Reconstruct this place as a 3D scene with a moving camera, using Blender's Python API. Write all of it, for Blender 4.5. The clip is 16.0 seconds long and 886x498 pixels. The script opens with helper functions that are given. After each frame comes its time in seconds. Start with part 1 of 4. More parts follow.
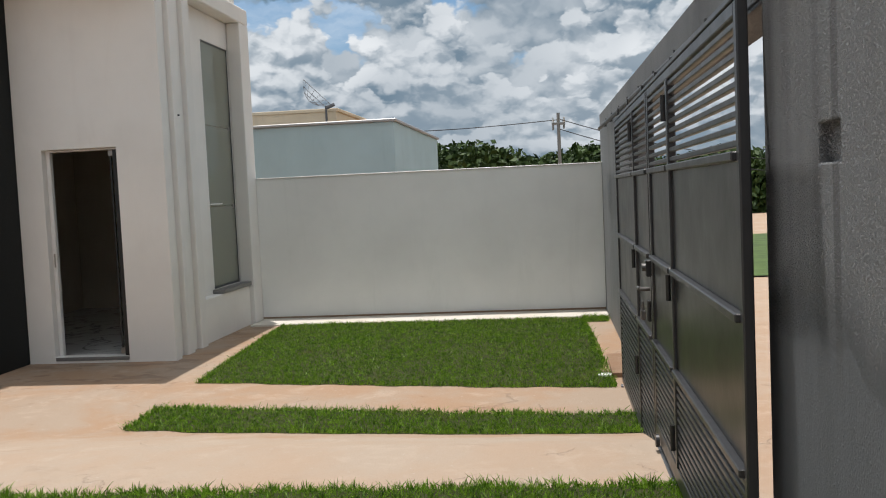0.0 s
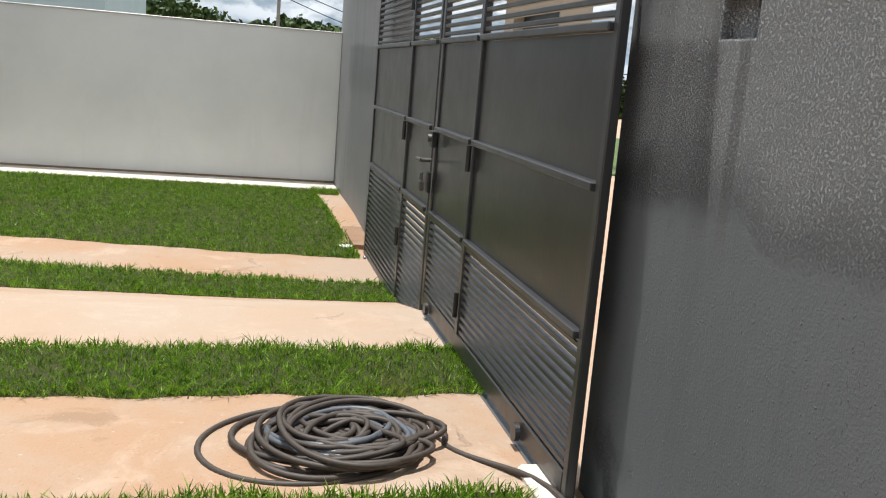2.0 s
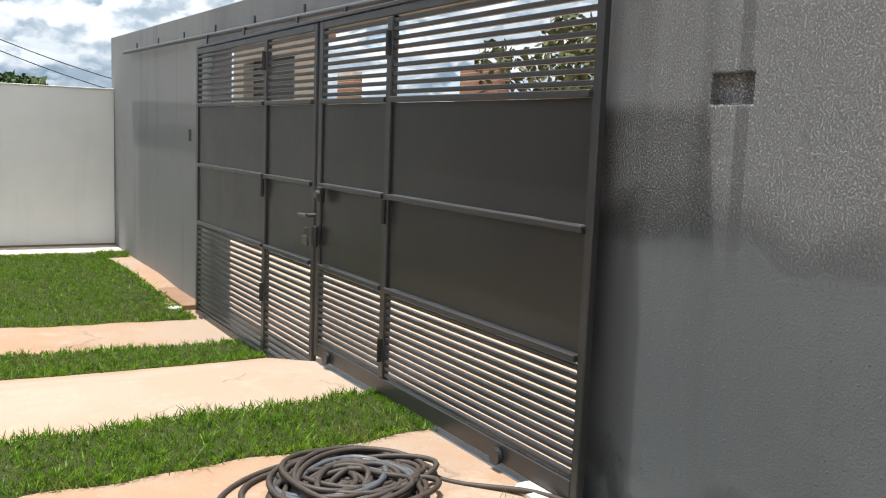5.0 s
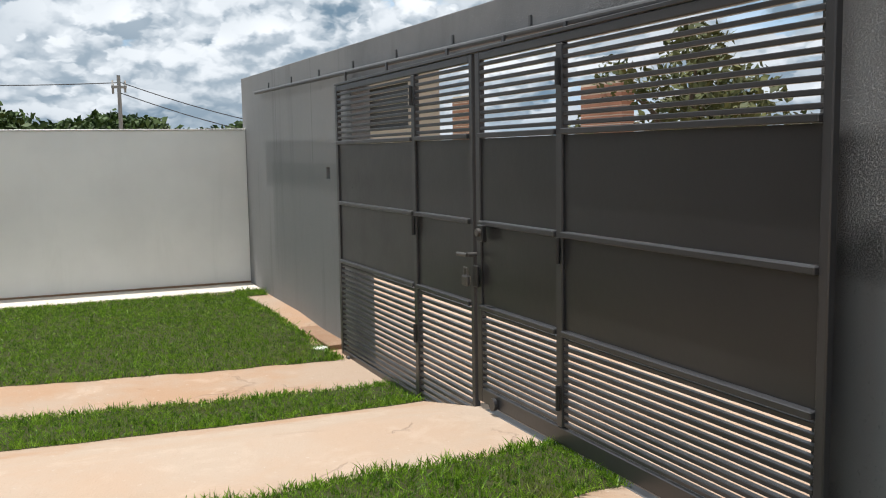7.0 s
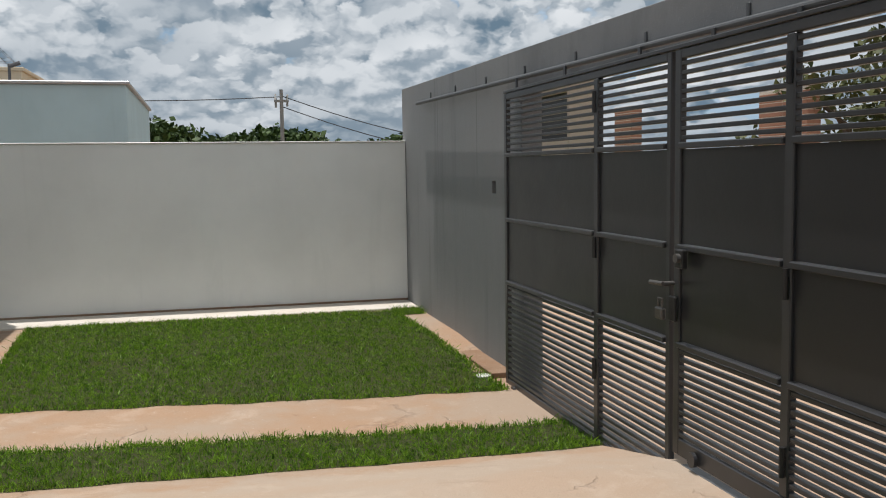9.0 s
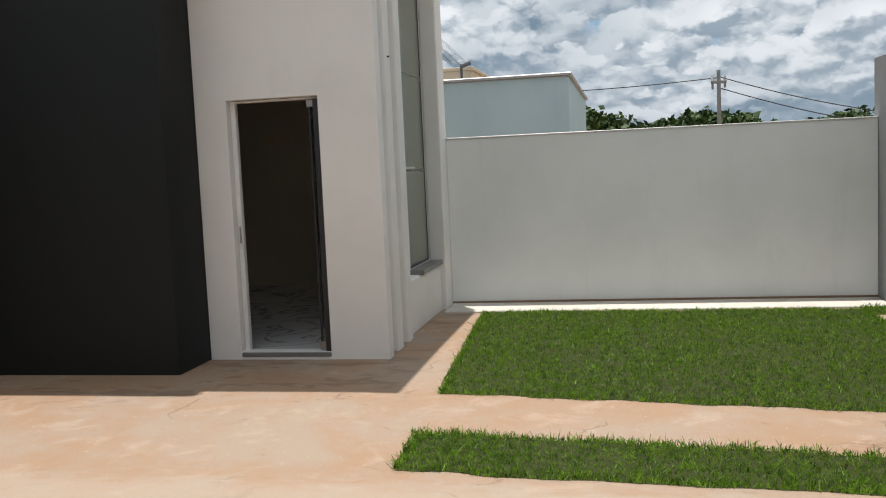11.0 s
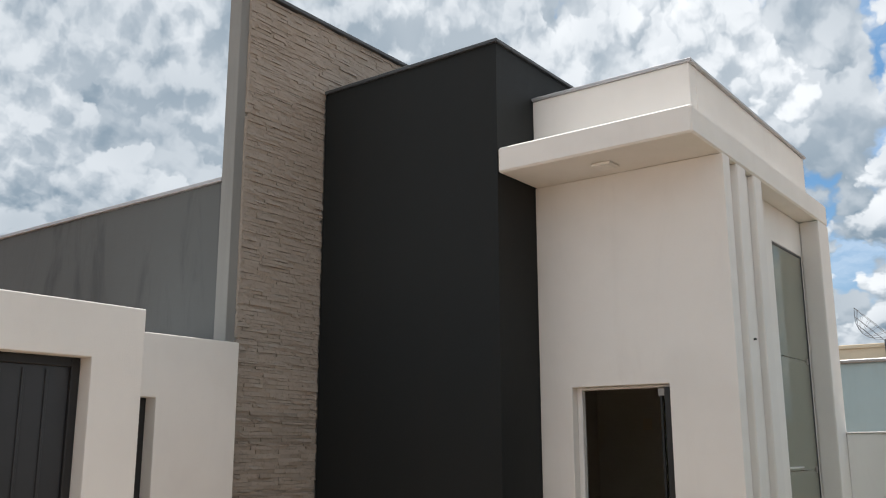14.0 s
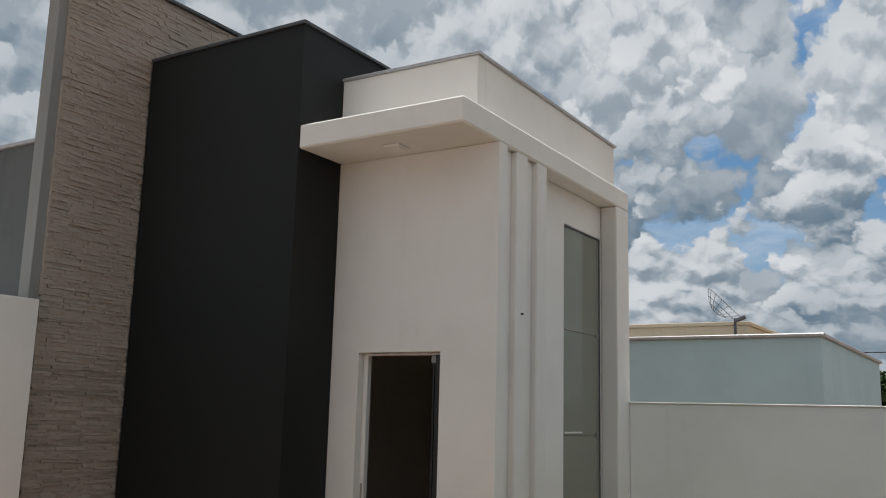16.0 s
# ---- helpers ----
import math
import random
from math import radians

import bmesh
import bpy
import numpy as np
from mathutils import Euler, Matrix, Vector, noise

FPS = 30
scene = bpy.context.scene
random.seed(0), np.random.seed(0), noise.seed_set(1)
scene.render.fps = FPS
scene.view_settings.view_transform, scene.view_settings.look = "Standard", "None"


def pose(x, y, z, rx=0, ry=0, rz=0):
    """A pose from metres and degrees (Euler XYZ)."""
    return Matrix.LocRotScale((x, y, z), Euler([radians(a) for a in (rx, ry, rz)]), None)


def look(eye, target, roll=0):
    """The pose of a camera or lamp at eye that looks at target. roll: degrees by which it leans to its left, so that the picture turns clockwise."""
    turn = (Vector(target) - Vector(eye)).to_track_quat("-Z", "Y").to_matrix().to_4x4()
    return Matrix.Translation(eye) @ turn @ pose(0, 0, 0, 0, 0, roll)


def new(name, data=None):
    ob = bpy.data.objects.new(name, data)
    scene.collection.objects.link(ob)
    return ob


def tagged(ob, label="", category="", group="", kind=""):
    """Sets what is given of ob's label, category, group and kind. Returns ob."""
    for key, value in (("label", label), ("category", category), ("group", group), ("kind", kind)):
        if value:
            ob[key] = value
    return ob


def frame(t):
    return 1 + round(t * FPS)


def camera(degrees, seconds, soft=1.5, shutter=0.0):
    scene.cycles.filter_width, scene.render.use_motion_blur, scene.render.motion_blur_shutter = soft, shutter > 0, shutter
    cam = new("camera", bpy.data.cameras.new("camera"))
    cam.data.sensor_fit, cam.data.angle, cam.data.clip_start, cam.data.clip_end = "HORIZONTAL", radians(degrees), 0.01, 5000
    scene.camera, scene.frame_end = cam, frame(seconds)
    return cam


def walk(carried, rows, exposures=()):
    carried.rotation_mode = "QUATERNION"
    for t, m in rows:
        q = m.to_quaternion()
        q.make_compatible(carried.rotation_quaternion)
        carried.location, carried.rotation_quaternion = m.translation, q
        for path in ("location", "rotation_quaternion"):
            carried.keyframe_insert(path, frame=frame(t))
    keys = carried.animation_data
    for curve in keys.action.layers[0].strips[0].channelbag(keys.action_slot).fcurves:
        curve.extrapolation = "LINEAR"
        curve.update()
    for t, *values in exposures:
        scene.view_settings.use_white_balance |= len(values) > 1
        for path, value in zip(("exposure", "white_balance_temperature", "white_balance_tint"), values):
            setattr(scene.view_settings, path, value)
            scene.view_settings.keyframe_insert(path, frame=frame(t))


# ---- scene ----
cam = camera(51.7, 16.0, soft=1.1)
PATH = [
    (0, (-0.644, 0.135, 1.561), (-0.882, 2.117, 1.439), -2.6),
    (0.5, (-0.705, 0.141, 1.537), (-0.831, 2.124, 1.31), -0.7),
    (1, (-0.77, 0.18, 1.507), (-0.747, 2.162, 1.24), 1.1),
    (1.5, (-0.914, 0.229, 1.476), (-0.72, 2.197, 1.175), 2.9),
    (2, (-1.155, 0.293, 1.446), (-0.714, 2.208, 1.075), 4.8),
    (2.5, (-1.429, 0.292, 1.451), (-0.762, 2.138, 1.07), 5.1),
    (3, (-1.682, 0.312, 1.436), (-0.878, 2.093, 1.01), 5.9),
    (3.2, (-1.783, 0.314, 1.413), (-0.941, 2.068, 0.949), 5.5),
    (5.3, (-2.197, 0.414, 1.488), (-1.18, 2.123, 1.277), 1.9),
    (5.5, (-2.213, 0.451, 1.501), (-1.219, 2.175, 1.3), 1.2),
    (6, (-2.217, 0.495, 1.513), (-1.309, 2.265, 1.309), -0.4),
    (6.5, (-2.267, 0.599, 1.513), (-1.425, 2.398, 1.28), -0.8),
    (7, (-2.326, 0.769, 1.542), (-1.517, 2.586, 1.332), -0.9),
    (7.5, (-2.329, 0.847, 1.529), (-1.533, 2.672, 1.339), -0.7),
    (8, (-2.265, 1.034, 1.547), (-1.56, 2.899, 1.393), -1.3),
    (8.2, (-2.23, 1.112, 1.551), (-1.562, 2.991, 1.394), -1.7),
    (10.3, (-2.417, 1.655, 1.525), (-2.378, 3.643, 1.303), 0.2),
    (10.5, (-2.441, 1.681, 1.532), (-2.511, 3.667, 1.304), -0.7),
    (11, (-2.506, 1.728, 1.548), (-2.902, 3.68, 1.369), -2.6),
    (11.5, (-2.572, 1.748, 1.608), (-3.204, 3.644, 1.524), -2.7),
    (12, (-2.614, 1.806, 1.659), (-3.35, 3.666, 1.645), -2.5),
    (12.5, (-2.508, 1.881, 1.669), (-3.329, 3.702, 1.771), -2.7),
    (13, (-2.498, 2.125, 1.682), (-3.419, 3.884, 1.917), -2.6),
    (13.5, (-2.465, 2.397, 1.708), (-3.529, 4.051, 2.074), -1.4),
    (14, (-2.276, 2.595, 1.705), (-3.445, 4.16, 2.134), -0.1),
    (14.5, (-1.989, 2.641, 1.687), (-3.131, 4.232, 2.093), 0.8),
    (15, (-1.775, 2.641, 1.75), (-2.847, 4.288, 2.123), -0.7),
    (15.5, (-1.423, 2.724, 1.708), (-2.482, 4.382, 2.067), -0.8),
    (16, (-1.142, 2.795, 1.691), (-2.184, 4.465, 2.046), 1.5),
]
walk(cam, [(t, look(eye, aim, lean)) for t, eye, aim, lean in PATH],
     [(0, 0.12), (1.0, 0.27), (1.5, 0.45), (2.2, 0.68), (3.0, 0.85), (5.5, 0.8), (6.5, 0.65), (7.0, 0.5), (7.5, 0.35), (8.0, 0.08), (8.4, 0.05), (10.5, 0.03), (11.0, 0.25), (11.5, 0.55), (12.0, 0.62), (13.5, 0.55), (14.0, 0.35), (14.5, 0.22), (15.0, 0.18), (15.5, 0.12), (16, -0.15)])

# ---------------------------------------------------------------- light
SUN_TO = Vector((-0.33, 0.49, 3.95)).normalized()
sun_data = bpy.data.lights.new("sun", "SUN")
sun_data.energy, sun_data.angle, sun_data.color = 3.9, radians(0.6), (1.0, 0.96, 0.915)
sun = new("sun", sun_data)
sun.matrix_world = look(SUN_TO * 60, (0, 0, 0))

world = bpy.data.worlds.new("sky")
scene.world = world
world.use_nodes = True


class Nodes:
    """Short hand for building a node tree."""

    def __init__(self, tree):
        self.tree = tree
        tree.nodes.clear()

    def add(self, kind, ins=None, **props):
        n = self.tree.nodes.new(kind)
        for k, v in props.items():
            setattr(n, k, v)
        for k, v in (ins or {}).items():
            if hasattr(v, "is_output"):
                self.tree.links.new(v, n.inputs[k])
            else:
                n.inputs[k].default_value = v
        return n

    def math(self, op, a, b=0.0, c=0.0, clamp=False):
        return self.add("ShaderNodeMath", {0: a, 1: b, 2: c}, operation=op, use_clamp=clamp).outputs[0]

    def vmath(self, op, a, b=(0, 0, 0)):
        return self.add("ShaderNodeVectorMath", {0: a, 1: b}, operation=op).outputs[0]

    def noise(self, vec, scale, detail=4.0, rough=0.55, distort=0.0):
        return self.add("ShaderNodeTexNoise", {"Vector": vec, "Scale": scale, "Detail": detail, "Roughness": rough, "Distortion": distort}).outputs["Fac"]

    def ramp(self, fac, lo, hi, smooth=True):
        return self.add("ShaderNodeMapRange", {"Value": fac, "From Min": lo, "From Max": hi}, interpolation_type="SMOOTHSTEP" if smooth else "LINEAR").outputs[0]

    def mix(self, fac, a, b, blend="MIX"):
        n = self.add("ShaderNodeMix", {0: fac, 6: a, 7: b}, data_type="RGBA", blend_type=blend)
        return n.outputs[2]


def build_sky():
    """Broken cumulus in overlapping banks, sunlit on top and grey-blue below, over a pale blue sky."""
    w = Nodes(world.node_tree)
    way = w.add("ShaderNodeTexCoord").outputs["Generated"]
    sky = w.add("ShaderNodeTexSky", sky_type="NISHITA", sun_disc=False, sun_elevation=math.asin(SUN_TO.z),
                sun_rotation=math.atan2(SUN_TO.x, SUN_TO.y), air_density=1.0, dust_density=0.6, ozone_density=1.5)
    part = w.add("ShaderNodeSeparateXYZ", {0: way}).outputs
    rise = part[2]
    high = w.math("MULTIPLY", rise, w.math("DIVIDE", 2.1, w.math("ADD", 1.0, w.math("MULTIPLY", w.math("ABSOLUTE", rise), 1.1))))
    round_y = w.math("ARCTAN2", part[0], part[1])
    place = w.add("ShaderNodeCombineXYZ", {0: round_y, 1: high, 2: 0.0}).outputs[0]
    bend = w.add("ShaderNodeTexNoise", {"Vector": place, "Scale": 34.0, "Detail": 3.0, "Roughness": 0.6}, noise_dimensions="2D").outputs["Color"]
    bent = w.add("ShaderNodeVectorMath", {0: bend, 1: (0.022, 0.022, 0.0), 2: place}, operation="MULTIPLY_ADD").outputs[0]
    # wide gaps and heavy parts of the cover
    gap_way = Vector((math.sin(-0.26), math.cos(-0.26), 0.30)).normalized()
    gap = w.ramp(w.add("ShaderNodeVectorMath", {0: way, 1: gap_way}, operation="DOT_PRODUCT").outputs["Value"], 0.988, 0.9995)
    heavy_way = Vector((math.sin(-1.05), math.cos(-1.05), 0.42)).normalized()
    heavy = w.ramp(w.add("ShaderNodeVectorMath", {0: way, 1: heavy_way}, operation="DOT_PRODUCT").outputs["Value"], 0.80, 0.97)

    def density(at, scale, shift):
        p = w.vmath("ADD", at, shift)
        big = w.add("ShaderNodeTexNoise", {"Vector": p, "Scale": scale, "Detail": 2.0, "Roughness": 0.5}, noise_dimensions="2D").outputs["Fac"]
        puffs = w.add("ShaderNodeTexVoronoi", {"Vector": p, "Scale": scale * 2.3, "Detail": 3.0, "Roughness": 0.5, "Lacunarity": 2.1, "Smoothness": 0.2}, feature="SMOOTH_F1", normalize=True, voronoi_dimensions="2D").outputs["Distance"]
        return w.math("ADD", w.math("MULTIPLY", big, 0.95), w.math("MULTIPLY", w.math("SUBTRACT", 1.0, puffs), 0.5))

    blue = w.mix(0.6, sky.outputs[0], (0.75, 2.6, 5.2, 1))
    total = w.mix(w.ramp(rise, 0.0, 0.3), (3.4, 4.7, 5.9, 1), blue)
    wisp = w.ramp(w.noise(w.vmath("MULTIPLY", bent, (2.0, 5.0, 1.0)), 1.6, 6.0, 0.6), 0.42, 0.7)
    total = w.mix(w.math("MULTIPLY", wisp, 0.55), total, (7.2, 7.9, 8.6, 1))
    broad = w.ramp(w.noise(w.vmath("ADD", place, (5, 1, 2)), 2.2, 3.0, 0.5), 0.36, 0.64)
    for scale, shift, edge, light in ((4.2, (2.3, 7.1, 0.5), 0.735, 0.62), (5.2, (9.4, 3.2, 4.5), 0.76, 0.82), (6.8, (1.7, 5.6, 8.1), 0.79, 1.0)):
        lump = density(bent, scale, shift)
        above = density(bent, scale, (shift[0] - 0.004, shift[1] + 0.10 / scale, shift[2]))
        below = w.noise(w.vmath("ADD", place, (shift[0], shift[1] + 0.30 / scale, shift[2])), scale, 2.0, 0.5)
        cover = w.ramp(w.math("ADD", lump, w.math("SUBTRACT", w.math("MULTIPLY", heavy, 0.15), w.math("MULTIPLY", gap, 0.09))), edge, edge + 0.045)
        top = w.ramp(w.math("SUBTRACT", lump, above), -0.085, 0.075)
        body = w.ramp(below, 0.66, 0.40)
        tone = w.math("ADD", w.math("MULTIPLY", top, 0.60), w.math("ADD", w.math("MULTIPLY", body, 0.25), w.math("MULTIPLY", w.ramp(rise, 0.18, 0.42), 0.3)))
        tone = w.math("MULTIPLY", tone, w.math("ADD", 0.5 * light, w.math("MULTIPLY", broad, 0.5 * light)))
        tone = w.math("MULTIPLY", tone, w.math("MULTIPLY", w.math("SUBTRACT", 1.0, w.math("MULTIPLY", heavy, 0.4)), w.math("ADD", 0.72, w.math("MULTIPLY", w.ramp(rise, 0.06, 0.3), 0.28))), clamp=True)
        cloud = w.mix(tone, (1.35, 2.05, 2.75, 1), (10.4, 10.5, 10.6, 1))
        total = w.mix(w.math("MULTIPLY", cover, w.ramp(rise, -0.02, 0.05)), total, cloud)
    back = w.add("ShaderNodeBackground", {"Color": total, "Strength": 0.1})
    w.add("ShaderNodeOutputWorld", {"Surface": back.outputs[0]})


build_sky()


# ---------------------------------------------------------------- materials
def material(name, rough=0.8, metal=0.0, spec=0.3):
    m = bpy.data.materials.new(name)
    m.use_nodes = True
    n = Nodes(m.node_tree)
    shader = n.add("ShaderNodeBsdfPrincipled", {"Roughness": rough, "Metallic": metal, "Specular IOR Level": spec})
    n.add("ShaderNodeOutputMaterial", {"Surface": shader.outputs[0]})
    n.shader = shader
    n.pos = n.add("ShaderNodeNewGeometry").outputs["Position"]
    return m, n


def put(n, socket, value):
    if hasattr(value, "is_output"):
        n.tree.links.new(value, n.shader.inputs[socket])
    else:
        n.shader.inputs[socket].default_value = value


def bump(n, height, distance, strength=1.0):
    put(n, "Normal", n.add("ShaderNodeBump", {"Height": height, "Distance": distance, "Strength": strength}).outputs[0])


def rgb(r, g, b):
    return (r, g, b, 1.0)


def plaster(name, col, dirty, grain=0.0012, rough=0.85, streak=0.35):
    """Painted render: roller grain, faint cloudiness, streaks of dirt."""
    m, n = material(name, rough)
    cloud = n.noise(n.pos, 1.3, 4)
    tall = n.noise(n.vmath("MULTIPLY", n.pos, (3.2, 3.2, 0.5)), 1.0, 8, 0.68, 0.8)
    stain = n.math("MULTIPLY", n.ramp(tall, 0.5, 0.75), streak)
    base = n.mix(n.ramp(cloud, 0.3, 0.7), rgb(*[c * 0.93 for c in col]), rgb(*col))
    put(n, "Base Color", n.mix(stain, base, rgb(*dirty)))
    fine = n.noise(n.pos, 160, 3)
    wave = n.noise(n.pos, 6, 3)
    bump(n, n.math("ADD", fine, n.math("MULTIPLY", wave, 3.0)), grain)
    return m


def stucco_material():
    """Grey yard wall: coarse spatter above, smoother roller-painted coat below and in patches."""
    m, n = material("grey_stucco", 0.75, spec=0.35)
    part = n.add("ShaderNodeSeparateXYZ", {0: n.pos})
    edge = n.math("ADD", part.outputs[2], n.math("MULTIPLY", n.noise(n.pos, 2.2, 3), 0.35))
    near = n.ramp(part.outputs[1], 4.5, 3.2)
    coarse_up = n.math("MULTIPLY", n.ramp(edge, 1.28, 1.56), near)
    low = n.ramp(part.outputs[2], 0.5, 0.15)
    coarse = n.math("MAXIMUM", coarse_up, n.math("MULTIPLY", n.math("MULTIPLY", low, near), n.ramp(n.noise(n.pos, 3.0, 4), 0.45, 0.7)))
    tall = n.noise(n.vmath("MULTIPLY", n.pos, (4, 4, 0.3)), 1.0, 5)
    cloud = n.noise(n.pos, 1.1, 5, 0.6)
    base = n.mix(n.ramp(cloud, 0.3, 0.7), rgb(0.150, 0.159, 0.168), rgb(0.205, 0.213, 0.221))
    base = n.mix(n.math("MULTIPLY", near, 0.7), base, rgb(0.122, 0.136, 0.150))
    # Upper spatter coloured lighter, standing in for grazing sun on its grains.
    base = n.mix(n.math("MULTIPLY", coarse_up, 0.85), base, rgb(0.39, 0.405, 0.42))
    base = n.mix(n.math("MULTIPLY", n.ramp(part.outputs[1], 7.4, 8.2), 0.75), base, rgb(0.27, 0.276, 0.28))
    base = n.mix(n.math("MULTIPLY", n.ramp(tall, 0.52, 0.8), 0.5), base, rgb(0.095, 0.10, 0.105))
    patch = n.math("MULTIPLY", n.math("MULTIPLY", n.ramp(part.outputs[1], 10.43, 10.40), n.ramp(part.outputs[1], 8.0, 8.05)),
                   n.math("MULTIPLY", n.ramp(part.outputs[2], 1.48, 1.44), n.ramp(part.outputs[2], 0.1, 0.75)))
    base = n.mix(n.math("MULTIPLY", patch, 0.55), base, rgb(0.13, 0.142, 0.146))
    seam = n.math("MULTIPLY", n.math("MULTIPLY", n.ramp(part.outputs[1], 2.275, 2.285), n.ramp(part.outputs[1], 2.335, 2.325)), n.ramp(part.outputs[2], 1.0, 1.15))
    base = n.mix(n.math("MULTIPLY", seam, 0.5), base, rgb(0.12, 0.125, 0.13))
    # Shadow beside the gate post, darkened into the wall colour.
    post_shadow = n.math("MULTIPLY", n.math("MULTIPLY", n.ramp(part.outputs[1], 2.66, 2.78), n.ramp(part.outputs[1], 3.2, 3.1)), n.ramp(edge, 1.52, 1.42))
    base = n.mix(n.math("MULTIPLY", post_shadow, 0.75), base, rgb(0.085, 0.088, 0.092))
    for y in (10.2, 8.87):
        line = n.math("MULTIPLY", n.math("MULTIPLY", n.ramp(part.outputs[1], y - 0.012, y - 0.004), n.ramp(part.outputs[1], y + 0.012, y + 0.004)), n.ramp(part.outputs[2], 1.45, 1.5))
        base = n.mix(n.math("MULTIPLY", line, 0.55), base, rgb(0.11, 0.115, 0.12))
    put(n, "Base Color", base)
    vor = n.add("ShaderNodeTexNoise", {"Vector": n.pos, "Scale": 135.0, "Detail": 5.0, "Roughness": 0.75}).outputs["Fac"]
    spat = n.math("MULTIPLY", n.math("MULTIPLY", n.ramp(vor, 0.46, 0.60), 2.6), coarse)
    fine = n.math("MULTIPLY", n.noise(n.pos, 120, 3), 0.16)
    trowel = n.math("MULTIPLY", n.noise(n.vmath("MULTIPLY", n.pos, (1, 1, 0.35)), 7, 3), 0.5)
    drips = n.math("MULTIPLY", n.ramp(n.noise(n.vmath("MULTIPLY", n.pos, (1, 1, 0.5)), 95, 2, 0.6), 0.62, 0.74), 0.22)
    bump(n, n.math("ADD", n.math("ADD", spat, fine), n.math("ADD", trowel, drips)), 0.011)
    put(n, "Roughness", n.math("SUBTRACT", 0.8, n.math("MULTIPLY", patch, 0.25)))
    return m


def concrete_material(name, light, orange, amount, cracks=True, wash=False):
    """Trowelled concrete under dust: orange earth stains, worn pale patches, dark spots, hairline cracks."""
    m, n = material(name, 0.88, spec=0.25)
    big = n.noise(n.pos, 0.8, 6, 0.62, 0.4)
    mid = n.noise(n.pos, 3.8, 7, 0.68, 0.3)
    speck = n.noise(n.pos, 70, 3, 0.6)
    dust = n.ramp(n.math("ADD", n.math("MULTIPLY", big, 0.75), n.math("MULTIPLY", mid, 0.35)), 0.44, 0.66)
    base = n.mix(n.math("MULTIPLY", dust, amount), rgb(*light), rgb(*orange))
    pale = n.ramp(n.noise(n.vmath("ADD", n.pos, (3, 9, 0)), 2.6, 8, 0.72, 0.5), 0.52, 0.66)
    base = n.mix(n.math("MULTIPLY", pale, 0.4), base, rgb(*[min(1, c * 1.28 + 0.03) for c in light]))
    blot = n.ramp(n.noise(n.vmath("ADD", n.pos, (7, 2, 0)), 1.9, 6, 0.65, 0.6), 0.60, 0.70)
    base = n.mix(n.math("MULTIPLY", blot, 0.42), base, rgb(*[c * 0.55 for c in orange]))
    base = n.mix(n.math("MULTIPLY", n.ramp(speck, 0.62, 0.72), 0.35), base, rgb(*[c * 0.5 for c in orange]))
    base = n.mix(n.math("MULTIPLY", n.ramp(n.noise(n.pos, 26, 4, 0.7), 0.63, 0.7), 0.3), base, rgb(0.62, 0.58, 0.52))
    height = n.math("ADD", n.math("MULTIPLY", mid, 1.6), n.math("MULTIPLY", speck, 0.6))
    if cracks:
        bent = n.add("ShaderNodeVectorMath", {0: n.add("ShaderNodeTexNoise", {"Vector": n.pos, "Scale": 3.0, "Detail": 5.0}).outputs["Color"], 1: (0.5, 0.5, 0.0), 2: n.pos}, operation="MULTIPLY_ADD").outputs[0]
        edge = n.add("ShaderNodeTexVoronoi", {"Vector": bent, "Scale": 0.55}, feature="DISTANCE_TO_EDGE").outputs["Distance"]
        crack = n.math("MULTIPLY", n.ramp(edge, 0.006, 0.001), n.ramp(n.noise(n.pos, 1.4, 3), 0.5, 0.58))
        base = n.mix(n.math("MULTIPLY", crack, 0.3), base, rgb(0.18, 0.125, 0.09))
        height = n.math("SUBTRACT", height, n.math("MULTIPLY", crack, 0.8))
    if wash:
        depth = n.math("ADD", n.add("ShaderNodeSeparateXYZ", {0: n.pos}).outputs[1], n.math("MULTIPLY", n.math("SUBTRACT", mid, 0.5), 0.8))
        band = n.math("MULTIPLY", n.ramp(depth, 4.2, 4.7), n.ramp(depth, 6.15, 5.75))
        base = n.mix(n.math("MULTIPLY", band, n.math("ADD", 0.28, n.math("MULTIPLY", mid, 0.3))), base, rgb(0.42, 0.352, 0.285))
        damp = n.math("MULTIPLY", n.ramp(n.noise(n.vmath("MULTIPLY", n.pos, (1.0, 2.6, 1.0)), 1.7, 5, 0.6, 0.5), 0.54, 0.60), n.math("MULTIPLY", n.ramp(depth, 7.2, 7.7), n.ramp(n.add("ShaderNodeSeparateXYZ", {0: n.pos}).outputs[0], -3.9, -4.3)))
        base = n.mix(n.math("MULTIPLY", damp, 0.4), base, rgb(0.17, 0.105, 0.07))
    put(n, "Base Color", base)
    bump(n, height, 0.007)
    return m


def plain(name, col, rough=0.5, metal=0.0, spec=0.4, vary=0.12, scale=12.0, rel=0.0006):
    m, n = material(name, rough, metal, spec)
    f = n.noise(n.pos, scale, 4)
    put(n, "Base Color", n.mix(f, rgb(*[c * (1 - vary) for c in col]), rgb(*[min(1, c * (1 + vary)) for c in col])))
    put(n, "Roughness", n.add("ShaderNodeMapRange", {"Value": n.noise(n.pos, scale * 2.3, 3), "To Min": max(0.02, rough - 0.08), "To Max": min(1, rough + 0.1)}).outputs[0])
    if rel:
        bump(n, n.noise(n.pos, scale * 10, 3), rel)
    return m


